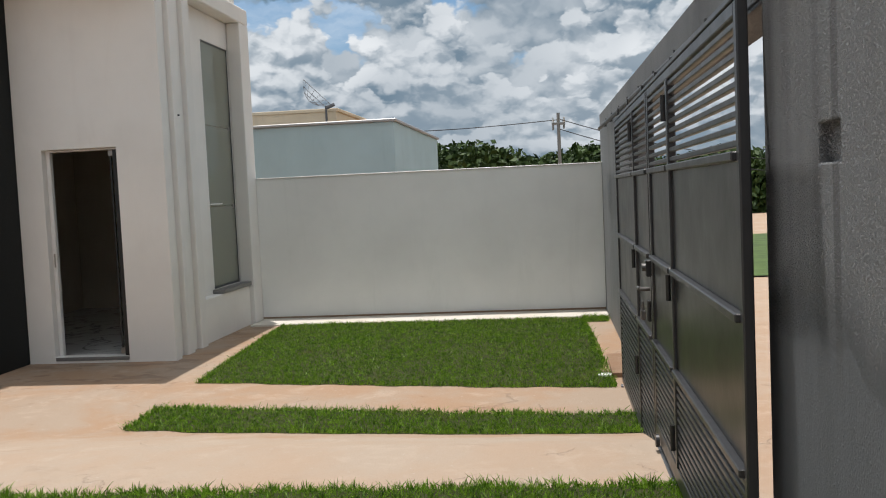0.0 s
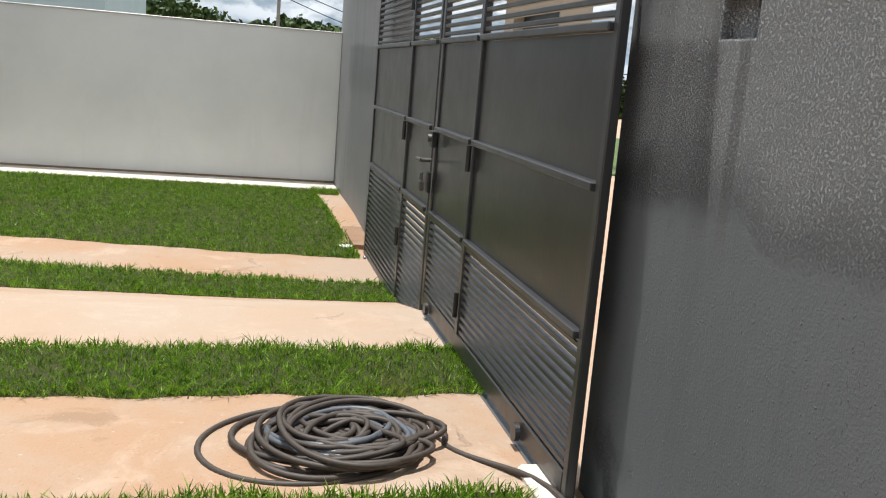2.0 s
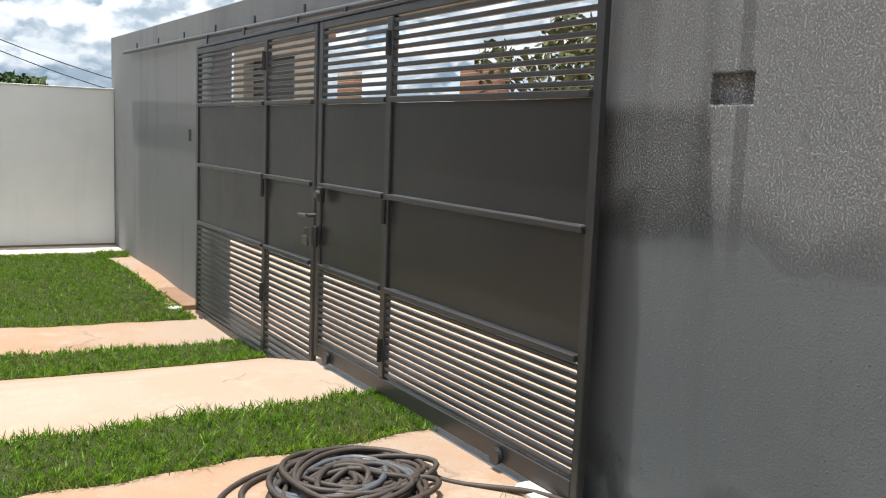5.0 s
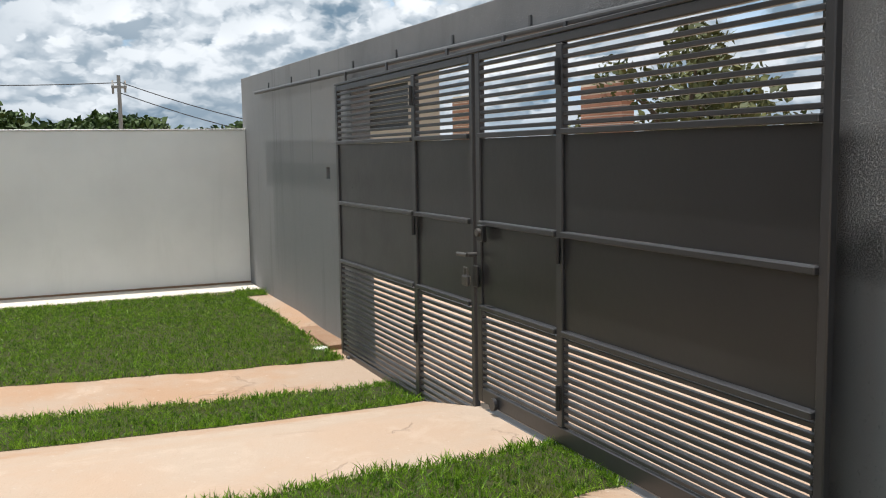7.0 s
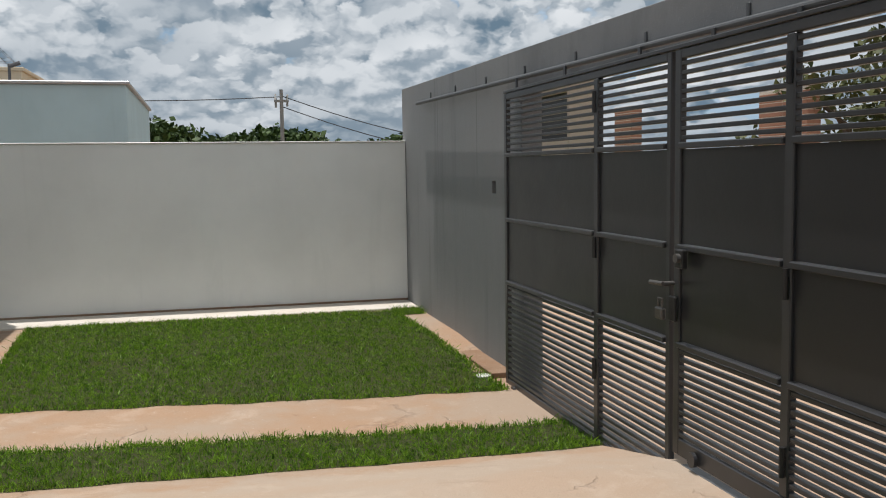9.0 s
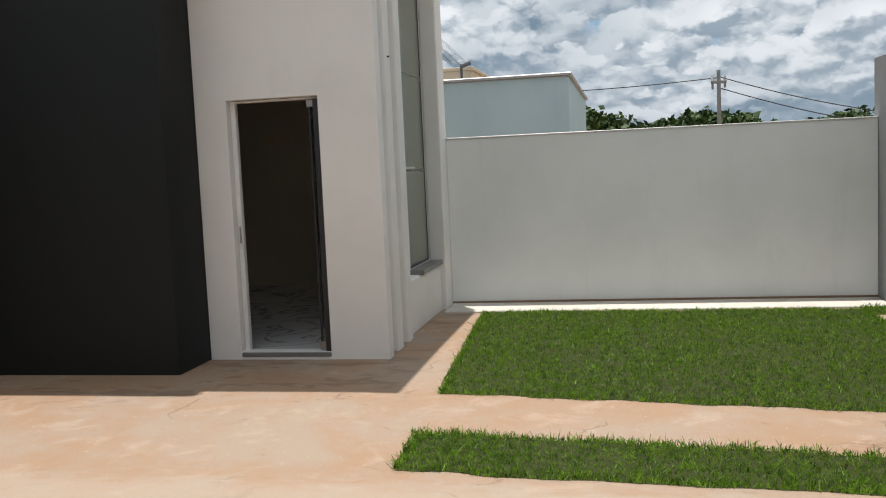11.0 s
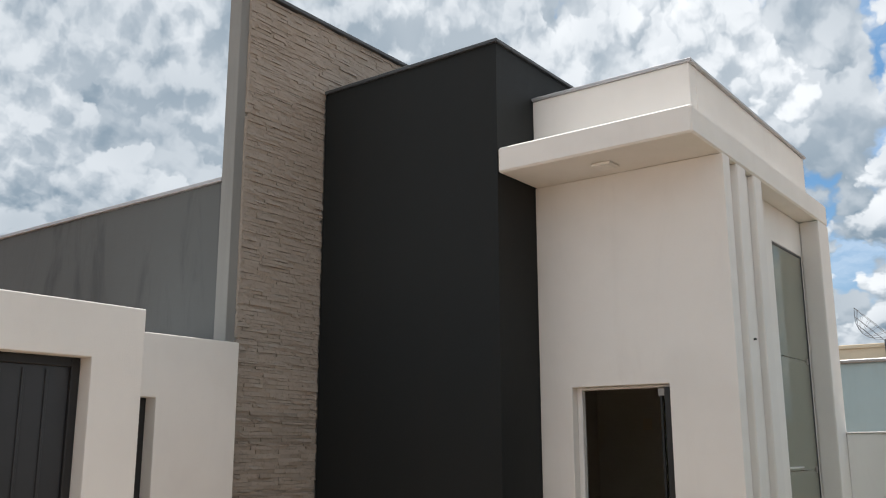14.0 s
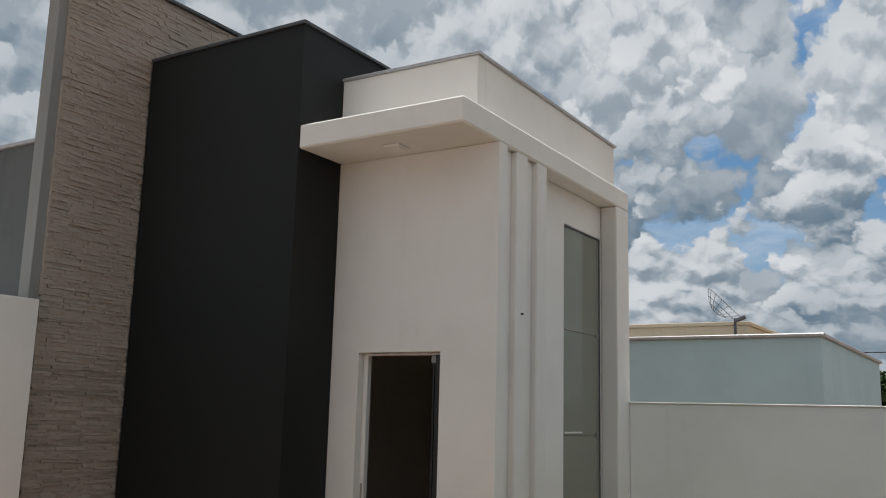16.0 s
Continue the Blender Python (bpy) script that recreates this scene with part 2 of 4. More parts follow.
def varied(name, col_a, col_b, rough=0.85, grain=40.0, rel=0.003):
    """Differs from piece to piece."""
    m, n = material(name, rough, spec=0.25)
    rnd = n.add("ShaderNodeObjectInfo").outputs["Random"]
    f = n.math("ADD", n.math("MULTIPLY", rnd, 0.6), n.math("MULTIPLY", n.noise(n.pos, 9, 5, 0.6), 0.5), clamp=True)
    base = n.mix(f, rgb(*col_a), rgb(*col_b))
    put(n, "Base Color", n.mix(n.math("MULTIPLY", n.ramp(n.noise(n.pos, grain, 3), 0.5, 0.75), 0.35), base, rgb(*[c * 0.6 for c in col_a])))
    bump(n, n.noise(n.pos, grain, 5, 0.65), rel)
    return m


def grass_material():
    m, n = material("grass_blades", 0.5, spec=0.3)
    big = n.noise(n.pos, 1.7, 4, 0.6)
    fine = n.math("ADD", n.math("MULTIPLY", n.noise(n.pos, 21, 3, 0.65), 0.62), n.math("MULTIPLY", n.noise(n.pos, 210, 1), 0.38))
    base = n.mix(n.ramp(fine, 0.38, 0.62), rgb(0.026, 0.09, 0.006), rgb(0.25, 0.43, 0.034))
    dry = n.math("MULTIPLY", n.ramp(big, 0.56, 0.68), n.ramp(n.noise(n.pos, 9, 3), 0.45, 0.6))
    col = n.mix(n.math("MULTIPLY", dry, 0.42), base, rgb(0.24, 0.19, 0.08))
    put(n, "Base Color", col)
    thin = n.add("ShaderNodeBsdfTranslucent", {"Color": col})
    both = n.add("ShaderNodeMixShader", {0: 0.4, 1: n.shader.outputs[0], 2: thin.outputs[0]})
    out = [k for k in n.tree.nodes if k.bl_idname == "ShaderNodeOutputMaterial"][0]
    n.tree.links.new(both.outputs[0], out.inputs[0])
    return m


def marble_material():
    m, n = material("marble_floor", 0.12, spec=0.5)
    bend = n.noise(n.pos, 1.6, 6, 0.6, 1.2)
    vein = n.math("ABSOLUTE", n.math("SUBTRACT", bend, 0.5))
    put(n, "Base Color", n.mix(n.ramp(vein, 0.0, 0.035), rgb(0.35, 0.34, 0.33), rgb(0.78, 0.77, 0.75)))
    return m


def glass_material(name, tint, rough=0.02, dust=0.0):
    """Clear glass, with a film of dust on it where dust is given."""
    m = bpy.data.materials.new(name)
    m.use_nodes = True
    n = Nodes(m.node_tree)
    g = n.add("ShaderNodeBsdfGlass", {"Color": rgb(*tint), "Roughness": rough, "IOR": 1.5})
    film = n.add("ShaderNodeBsdfDiffuse", {"Color": rgb(0.42, 0.42, 0.36)})
    both = n.add("ShaderNodeMixShader", {0: dust, 1: g.outputs[0], 2: film.outputs[0]})
    n.add("ShaderNodeOutputMaterial", {"Surface": both.outputs[0]})
    return m


def leaf_material(name, dark, light):
    m, n = material(name, 0.6, spec=0.25)
    rnd = n.noise(n.pos, 2.5, 4, 0.6)
    put(n, "Base Color", n.mix(n.ramp(rnd, 0.3, 0.7), rgb(*dark), rgb(*light)))
    return m


WHITE = plaster("white_paint", (0.80, 0.775, 0.74), (0.62, 0.59, 0.55), streak=0.16)
FAR_WHITE = plaster("yard_wall_paint", (0.80, 0.80, 0.775), (0.62, 0.63, 0.60), streak=0.25)
BLACK = plaster("black_paint", (0.0095, 0.0112, 0.0112), (0.016, 0.0130, 0.0115), streak=0.3, rough=0.65)
GREY = plaster("bare_grey_render", (0.112, 0.118, 0.119), (0.065, 0.069, 0.07), streak=0.8, grain=0.002)
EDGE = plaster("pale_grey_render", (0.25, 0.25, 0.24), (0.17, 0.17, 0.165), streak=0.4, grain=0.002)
BLUE = plaster("pale_blue_paint", (0.44, 0.58, 0.63), (0.34, 0.46, 0.50), streak=0.4)
CREAM = plaster("cream_paint", (0.70, 0.58, 0.42), (0.5, 0.42, 0.32), streak=0.3)
BEIGE = plaster("dull_beige_paint", (0.46, 0.38, 0.32), (0.36, 0.30, 0.26), streak=0.3)
BRICKRED = plaster("red_brick_paint", (0.36, 0.19, 0.13), (0.26, 0.15, 0.11), streak=0.3)
STUCCO = stucco_material()
CONCRETE = concrete_material("dusty_concrete", (0.35, 0.268, 0.202), (0.35, 0.22, 0.136), 0.85, True, True)
KERB = concrete_material("pale_kerb_concrete", (0.62, 0.58, 0.52), (0.52, 0.43, 0.33), 0.4, False)
EARTH = concrete_material("red_earth", (0.27, 0.19, 0.13), (0.24, 0.14, 0.085), 0.9, False)
STREET = concrete_material("street_dust", (0.40, 0.30, 0.225), (0.38, 0.25, 0.165), 0.8)
STONE = varied("split_stone", (0.25, 0.215, 0.18), (0.40, 0.345, 0.295))
GATE = plain("gate_paint", (0.034, 0.035, 0.038), 0.34, 0.0, 0.5, 0.15, 5.0, 0.0003)
SHEET = plain("gate_sheet", (0.028, 0.0285, 0.030), 0.31, 0.0, 0.4, 0.2, 2.0, 0.0006)
STEEL = plain("worn_steel", (0.32, 0.30, 0.28), 0.4, 0.9, 0.5, 0.25, 30.0)
LOCKSTEEL = plain("dull_lock_steel", (0.13, 0.125, 0.12), 0.45, 0.7, 0.5, 0.3, 40.0)
RAIL = plain("rail_paint", (0.075, 0.078, 0.082), 0.45, 0.0, 0.5)
FLASH = plain("dark_flashing", (0.07, 0.075, 0.08), 0.4, 0.3)
ZINC = plain("zinc_flashing", (0.42, 0.42, 0.43), 0.45, 0.5)
ALU = plain("white_aluminium", (0.70, 0.69, 0.67), 0.35, 0.0, 0.5)
DARKFRAME = plain("black_frame", (0.02, 0.02, 0.021), 0.4)
GRANITE = varied("grey_granite", (0.13, 0.125, 0.12), (0.24, 0.23, 0.22), 0.35, 120.0, 0.0002)
INSIDE = plaster("beige_inside_paint", (0.68, 0.60, 0.49), (0.6, 0.53, 0.44), streak=0.05)
MARBLE = marble_material()
GLASS = glass_material("window_glass", (0.86, 0.92, 0.90))
FROST = glass_material("dusty_window_glass", (0.80, 0.84, 0.78), 0.05, 0.45)
PLASTIC = plain("white_plastic", (0.75, 0.74, 0.72), 0.4)
LAMPGLASS = plain("frosted_cover", (0.78, 0.76, 0.72), 0.3)
HOSE = plain("grey_hose", (0.052, 0.041, 0.034), 0.55, 0, 0.4, 0.35, 25.0)
SOIL = plain("dark_soil", (0.045, 0.05, 0.02), 0.95, 0, 0.1, 0.4, 18.0, 0.004)
GRASS = grass_material()
BARK = plain("bark", (0.10, 0.08, 0.06), 0.9, 0, 0.2, 0.35, 9.0, 0.01)
LEAF = leaf_material("tree_leaves", (0.018, 0.04, 0.010), (0.06, 0.10, 0.022))
LEAF_DRY = leaf_material("dry_tree_leaves", (0.03, 0.043, 0.012), (0.105, 0.11, 0.036))
VERGE = leaf_material("verge_grass", (0.04, 0.075, 0.014), (0.09, 0.14, 0.03))
POLE = plain("concrete_pole", (0.25, 0.245, 0.235), 0.85)
WIRE = plain("black_wire", (0.03, 0.03, 0.03), 0.6)
METAL = plain("dish_metal", (0.12, 0.12, 0.125), 0.5, 0.6)


# ---------------------------------------------------------------- mesh tools
def mesh_from(name, bm, mats):
    me = bpy.data.meshes.new(name)
    bm.normal_update()
    bm.to_mesh(me)
    bm.free()
    for m in mats:
        me.materials.append(m)
    return me


def add_box(bm, lo, hi, bevel=0.0, mat=0):
    c = [(a + b) / 2 for a, b in zip(lo, hi)]
    s = [b - a for a, b in zip(lo, hi)]
    got = bmesh.ops.create_cube(bm, size=1.0, matrix=Matrix.Translation(c) @ Matrix.Diagonal((*s, 1)))
    faces = {f for v in got["verts"] for f in v.link_faces}
    for f in faces:
        f.material_index = mat
    if bevel:
        edges = {e for v in got["verts"] for e in v.link_edges}
        bmesh.ops.bevel(bm, geom=list(edges), offset=min(bevel, 0.45 * min(s)), segments=1, affect="EDGES", material=mat)


def add_tube(bm, a, b, r, sides=10, r2=None):
    a, b = Vector(a), Vector(b)
    way = b - a
    m = Matrix.Translation((a + b) / 2) @ way.to_track_quat("Z", "Y").to_matrix().to_4x4()
    bmesh.ops.create_cone(bm, cap_ends=True, segments=sides, radius1=r, radius2=r if r2 is None else r2, depth=way.length, matrix=m)


def hold(parent, ob):
    """Make ob a part of parent, its mesh being in world metres."""
    ob.parent = parent
    ob.matrix_parent_inverse = Matrix.Identity(4)
    ob.location = -Vector(parent.location)
    p = parent.parent
    while p is not None:
        ob.location -= Vector(p.location)
        p = p.parent
    return ob


def boxes(name, spans, mat, parent=None, bevel=0.004):
    """One object of one or more bevelled boxes given by their low and high corners."""
    bm = bmesh.new()
    for lo, hi in spans:
        add_box(bm, lo, hi, bevel)
    ob = new(name, mesh_from(name, bm, [mat]))
    if parent is not None:
        hold(parent, ob)
    return ob


def base(name, x, y, z):
    ob = new(name)
    ob.location = (x, y, z)
    ob.empty_display_size = 0.1
    return ob


def wall(name, axis, near, far, along, up, mat, holes=(), bevel=0.006):
    """A wall between the planes near and far of the axis ('x' or 'y'), with holes (a0, a1, z0, z1) cut right through."""
    cuts_a = sorted({*along, *[h[0] for h in holes], *[h[1] for h in holes]})
    cuts_z = sorted({*up, *[h[2] for h in holes], *[h[3] for h in holes]})
    cuts_a = [c for c in cuts_a if along[0] <= c <= along[1]]
    cuts_z = [c for c in cuts_z if up[0] <= c <= up[1]]
    na, nz = len(cuts_a) - 1, len(cuts_z) - 1

    def solid(i, j):
        if not (0 <= i < na and 0 <= j < nz):
            return False
        a, z = (cuts_a[i] + cuts_a[i + 1]) / 2, (cuts_z[j] + cuts_z[j + 1]) / 2
        return not any(h[0] < a < h[1] and h[2] < z < h[3] for h in holes)

    bm = bmesh.new()

    def at(d, a, z):
        return bm.verts.new((d, a, z) if axis == "x" else (a, d, z))

    for i in range(na):
        for j in range(nz):
            if not solid(i, j):
                continue
            a0, a1, z0, z1 = cuts_a[i], cuts_a[i + 1], cuts_z[j], cuts_z[j + 1]
            for d in (near, far):
                bm.faces.new([at(d, a0, z0), at(d, a1, z0), at(d, a1, z1), at(d, a0, z1)])
            if not solid(i - 1, j):
                bm.faces.new([at(near, a0, z0), at(far, a0, z0), at(far, a0, z1), at(near, a0, z1)])
            if not solid(i + 1, j):
                bm.faces.new([at(near, a1, z0), at(far, a1, z0), at(far, a1, z1), at(near, a1, z1)])
            if not solid(i, j - 1):
                bm.faces.new([at(near, a0, z0), at(far, a0, z0), at(far, a1, z0), at(near, a1, z0)])
            if not solid(i, j + 1):
                bm.faces.new([at(near, a0, z1), at(far, a0, z1), at(far, a1, z1), at(near, a1, z1)])
    bmesh.ops.remove_doubles(bm, verts=bm.verts, dist=1e-5)
    bmesh.ops.recalc_face_normals(bm, faces=bm.faces)
    ob = new(name, mesh_from(name, bm, [mat]))
    if bevel:
        mod = ob.modifiers.new("worn_edges", "BEVEL")
        mod.width, mod.segments, mod.limit_method = bevel, 2, "ANGLE"
    return ob


def structure(ob, label, category="wall"):
    return tagged(ob, label, category, kind="structure")


def lerp_table(y, ys, zs):
    return float(np.interp(y, ys, zs))


def ground_z(x, y):
    """Height of the yard: a low dip in front of the gate's far half, level elsewhere."""
    dip = np.interp(y, [5.25, 6.25, 7.9, 9.5], [0.12, -0.085, -0.075, 0.0])
    flat = np.interp(y, [5.25, 6.25, 7.9, 9.5], [0.10, -0.03, -0.01, 0.0])
    k = np.clip((x + 4.5) / 3.5, 0, 1)
    return flat * (1 - k) + dip * k


# ---------------------------------------------------------------- ground
def sheet(name, x0, x1, y0, y1, step, height, mat, thick=0.0):
    nx, ny = max(1, round((x1 - x0) / step)), max(1, round((y1 - y0) / step))
    xs, ys = np.linspace(x0, x1, nx + 1), np.linspace(y0, y1, ny + 1)
    gx, gy = np.meshgrid(xs, ys)
    gz = height(gx, gy)
    co = np.stack([gx, gy, gz], -1).reshape(-1, 3)
    faces = []
    for j in range(ny):
        for i in range(nx):
            a = j * (nx + 1) + i
            faces.append((a, a + 1, a + nx + 2, a + nx + 1))
    me = bpy.data.meshes.new(name)
    me.from_pydata(co.tolist(), [], faces)
    me.materials.append(mat)
    for p in me.polygons:
        p.use_smooth = True
    return new(name, me)


structure(sheet("ground", -2500, 2500, -2500, 2500, 250, lambda x, y: x * 0 - 0.45, EARTH), "flat dusty reddish earth reaching the horizon", "ground")
structure(sheet("pavement", -9.0, 0.02, -6.0, 11.75, 0.125, lambda x, y: ground_z(x, y), CONCRETE), "dusty tan concrete yard paving with orange earth stains", "paving")
structure(sheet("ground_verge", 2.2, 26.0, 17.0, 30.0, 1.0, lambda x, y: x * 0 - 0.17, VERGE), "green verge beyond the street", "grass")
structure(sheet("road", 0.02, 30.0, -30.0, 60.0, 1.0, lambda x, y: x * 0 - 0.2 - 0.0 * y, STREET), "bright dusty tan street outside the gate", "road")

# ---------------------------------------------------------------- yard walls
GX = -0.088
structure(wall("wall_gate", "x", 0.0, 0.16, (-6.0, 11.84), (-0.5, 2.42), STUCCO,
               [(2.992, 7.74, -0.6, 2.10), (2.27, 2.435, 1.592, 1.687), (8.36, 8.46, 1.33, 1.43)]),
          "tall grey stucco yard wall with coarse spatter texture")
for v in bpy.data.objects["wall_gate"].data.vertices:
    if v.co.z > 2.3:
        v.co.z = 2.284 + 0.0142 * v.co.y
boxes("trim", [((0.03, 2.265, 1.587), (0.158, 2.44, 1.692)), ((0.06, 8.35, 1.325), (0.158, 8.465, 1.435))], STUCCO, bevel=0)
structure(bpy.data.objects["trim"], "grey render backs of two recessed boxes in the wall", "trim")
structure(wall("wall_far", "y", 11.69, 11.84, (-4.44, -0.002), (-0.5, 1.845), FAR_WHITE), "low white painted yard wall with a thin cap")
structure(boxes("trim_coping", [((-4.44, 11.675, 1.845), (-0.002, 11.855, 1.858))], ALU, bevel=0.003), "thin pale drip edge on the yard wall", "trim")
structure(wall("wall_back", "y", -6.15, -6.0, (-9.0, 0.16), (-0.5, 2.42), FAR_WHITE), "white painted yard wall behind")

# side building with two white blocks and the bare grey wall behind them
structure(wall("wall_annex_near", "x", -7.06, -6.86, (-6.0, 5.82), (-0.5, 2.515), WHITE, [(4.45, 5.49, 0.05, 2.21)]),
          "white rendered annex wall with a deep doorway")
structure(wall("wall_annex_return", "y", 5.62, 5.818, (-9.0, -7.062), (-0.5, 2.513), WHITE), "white rendered return wall of the annex")
structure(wall("wall_annex_far", "x", -7.92, -7.72, (5.82, 7.27), (-0.5, 2.51), WHITE, [(5.96, 6.55, 0.05, 2.065)]),
          "white rendered annex wall with a narrow opening")
structure(boxes("wall_annex_inner", [((-9.0, 4.2, -0.3), (-8.0, 4.35, 2.4)), ((-9.2, 4.35, -0.3), (-9.0, 7.2, 2.4))], WHITE), "plain inner walls of the annex")
structure(boxes("ceiling_annex", [((-9.2, -6.0, 2.40), (-7.08, 5.60, 2.46)), ((-9.2, 5.84, 2.40), (-7.94, 7.25, 2.46))], WHITE), "plain white annex ceiling", "ceiling")
structure(wall("wall_grey", "y", 7.34, 7.5, (-14.0, -8.082), (-0.5, 3.88), GREY), "bare grey rendered wall with dark water streaks")
structure(boxes("trim_grey_coping", [((-14.0, 7.31, 3.88), (-8.085, 7.53, 3.915))], ZINC), "grey metal flashing on the bare wall", "trim")

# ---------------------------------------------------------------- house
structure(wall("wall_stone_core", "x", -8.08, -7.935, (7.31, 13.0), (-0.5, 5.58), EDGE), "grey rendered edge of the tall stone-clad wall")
structure(boxes("trim_stone_coping", [((-8.11, 7.28, 5.58), (-7.87, 13.0, 5.615))], FLASH), "dark metal flashing on the stone wall", "trim")
structure(wall("wall_black", "y", 8.32, 8.50, (-7.895, -6.02), (-0.5, 4.905), BLACK, bevel=0), "matt black painted front wall of the tower")
structure(wall("wall_black_side", "x", -6.20, -6.02, (8.50, 13.0), (-0.5, 4.903), BLACK, [(9.03, 13.5, -0.6, 3.815)], 0), "matt black painted side wall of the tower")
structure(boxes("trim_black_coping", [((-7.892, 8.295, 4.905), (-5.998, 8.52, 4.935)), ((-6.22, 8.52, 4.905), (-5.998, 13.0, 4.935))], FLASH), "dark flashing on the black tower", "trim")
structure(wall("wall_front", "y", 8.88, 9.02, (-6.018, -4.44), (-0.5, 3.81), WHITE, [(-5.735, -4.942, 0.06, 2.17)]), "white front wall with a doorway and rounded edges", "wall")
# flank: fins, recessed wall with the tall window, corner pillar
for k, (a, b) in enumerate(((9.20, 9.39), (9.58, 9.76))):
    structure(wall("wall_fin_%d" % (k + 1), "x", -4.617, -4.445, (a, b), (-0.3, 3.81), WHITE, bevel=0.014), "white rendered vertical fin", "fin")
structure(wall("wall_flank", "x", -4.76, -4.62, (9.022, 11.84), (-0.5, 3.808), WHITE, [(10.50, 11.38, 0.55, 3.475)]), "white side wall with a tall narrow window")
structure(wall("wall_pillar", "x", -4.617, -4.442, (11.385, 11.72), (-0.5, 3.81), WHITE, bevel=0.014), "white corner pillar at the yard wall", "pillar")
structure(boxes("wall_spandrel", [((-4.617, 9.765, -0.3), (-4.50, 11.38, 0.50))], WHITE, bevel=0.008), "low white wall under the tall window")
# shallow grooves between the fins are closed at the back
structure(boxes("wall_groove", [((-4.617, 9.022, -0.3), (-4.50, 9.198, 3.808)), ((-4.617, 9.392, -0.3), (-4.50, 9.578, 3.808))], WHITE, bevel=0.003), "white back of the grooves between the fins")
structure(wall("wall_house_back", "y", 11.842, 11.98, (-5.155, -4.62), (-0.5, 3.80), INSIDE), "plain back wall of the window bay")
structure(wall("wall_house_side", "x", -5.30, -5.16, (11.845, 13.5), (-0.5, 3.80), INSIDE), "plain side wall of the back room")
structure(wall("wall_room_end", "y", 13.36, 13.5, (-7.84, -5.31), (-0.5, 3.80), INSIDE), "beige painted end wall of the entrance room")
structure(boxes("ceiling_room", [((-7.84, 9.03, 3.70), (-6.21, 13.36, 3.80)), ((-6.0, 11.99, 3.70), (-5.31, 13.36, 3.80))], INSIDE, bevel=0), "plain ceiling of the entrance room", "ceiling")
structure(boxes("wall_room_side", [((-7.88, 8.505, -0.3), (-7.845, 13.5, 4.49))], INSIDE, bevel=0), "beige inner wall of the entrance room")
structure(boxes("ceiling_bay", [((-5.99, 11.60, 3.815), (-4.625, 11.995, 3.9)), ((-5.32, 11.985, 3.69), (-5.155, 13.5, 3.81)), ((-7.87, 13.0, 3.81), (-5.16, 13.5, 3.9))], WHITE, bevel=0), "plain roof pieces over the back of the room", "ceiling")
structure(boxes("floor", [((-7.84, 9.022, -0.2), (-4.765, 13.36, 0.045))], MARBLE, bevel=0), "white polished marble floor with grey veins", "floor")
structure(boxes("ceiling", [((-6.018, 8.32, 3.812), (-4.442, 11.72, 4.015))], WHITE, bevel=0.014), "white projecting roof slab over the entrance", "ceiling")
structure(boxes("wall_parapet", [((-6.018, 8.87, 4.016), (-4.645, 9.00, 4.565)), ((-4.775, 9.00, 4.016), (-4.645, 11.84, 4.565)),
                                ((-6.018, 11.71, 4.016), (-4.775, 11.84, 4.565))], WHITE, bevel=0.006), "white parapet above the roof slab")
structure(boxes("trim_parapet_coping", [((-6.018, 8.85, 4.565), (-4.62, 9.02, 4.592)), ((-4.795, 9.02, 4.565), (-4.62, 11.86, 4.592))], ZINC), "pale grey flashing on the white parapet", "trim")
structure(boxes("trim_roof", [((-7.83, 8.5, 4.5), (-6.2, 13.0, 4.6)), ((-6.018, 9.0, 4.02), (-4.775, 11.71, 4.06))], GREY), "flat grey roof behind the parapets", "roof")


def entrance_door():
    """Frameless glass leaf pushed inwards against one jamb of the doorway."""
    d = base("glass_door", -5.33, 8.95, 0.06)
    tagged(d, "open frameless glass entrance door with white aluminium jamb", "door")
    boxes("frame", [((-5.733, 8.955, 0.06), (-5.690, 9.01, 2.168))], ALU, d)
    boxes("head", [((-5.690, 8.955, 2.15), (-4.944, 9.01, 2.168))], ALU, d)
    boxes("keep", [((-5.716, 8.945, 0.98), (-5.701, 8.956, 1.12))], STEEL, d, 0.003)
    boxes("pane", [((-5.045, 8.96, 0.075), (-5.035, 9.72, 2.145))], GLASS, d, 0.001).visible_shadow = False
    boxes("stile", [((-5.049, 8.95, 0.075), (-5.031, 8.962, 2.145))], DARKFRAME, d, 0.002)
    boxes("jamb", [((-4.992, 8.90, 0.06), (-4.944, 9.015, 2.148))], DARKFRAME, d, 0.002)
    for z in (0.075, 2.085):
        boxes("pivot", [((-5.062, 8.945, z), (-4.995, 8.985, z + 0.06))], STEEL, d, 0.004)


entrance_door()
structure(boxes("trim_threshold", [((-5.73, 8.868, 0.022), (-4.94, 9.02, 0.058))], GRANITE), "grey granite threshold of the doorway", "trim")


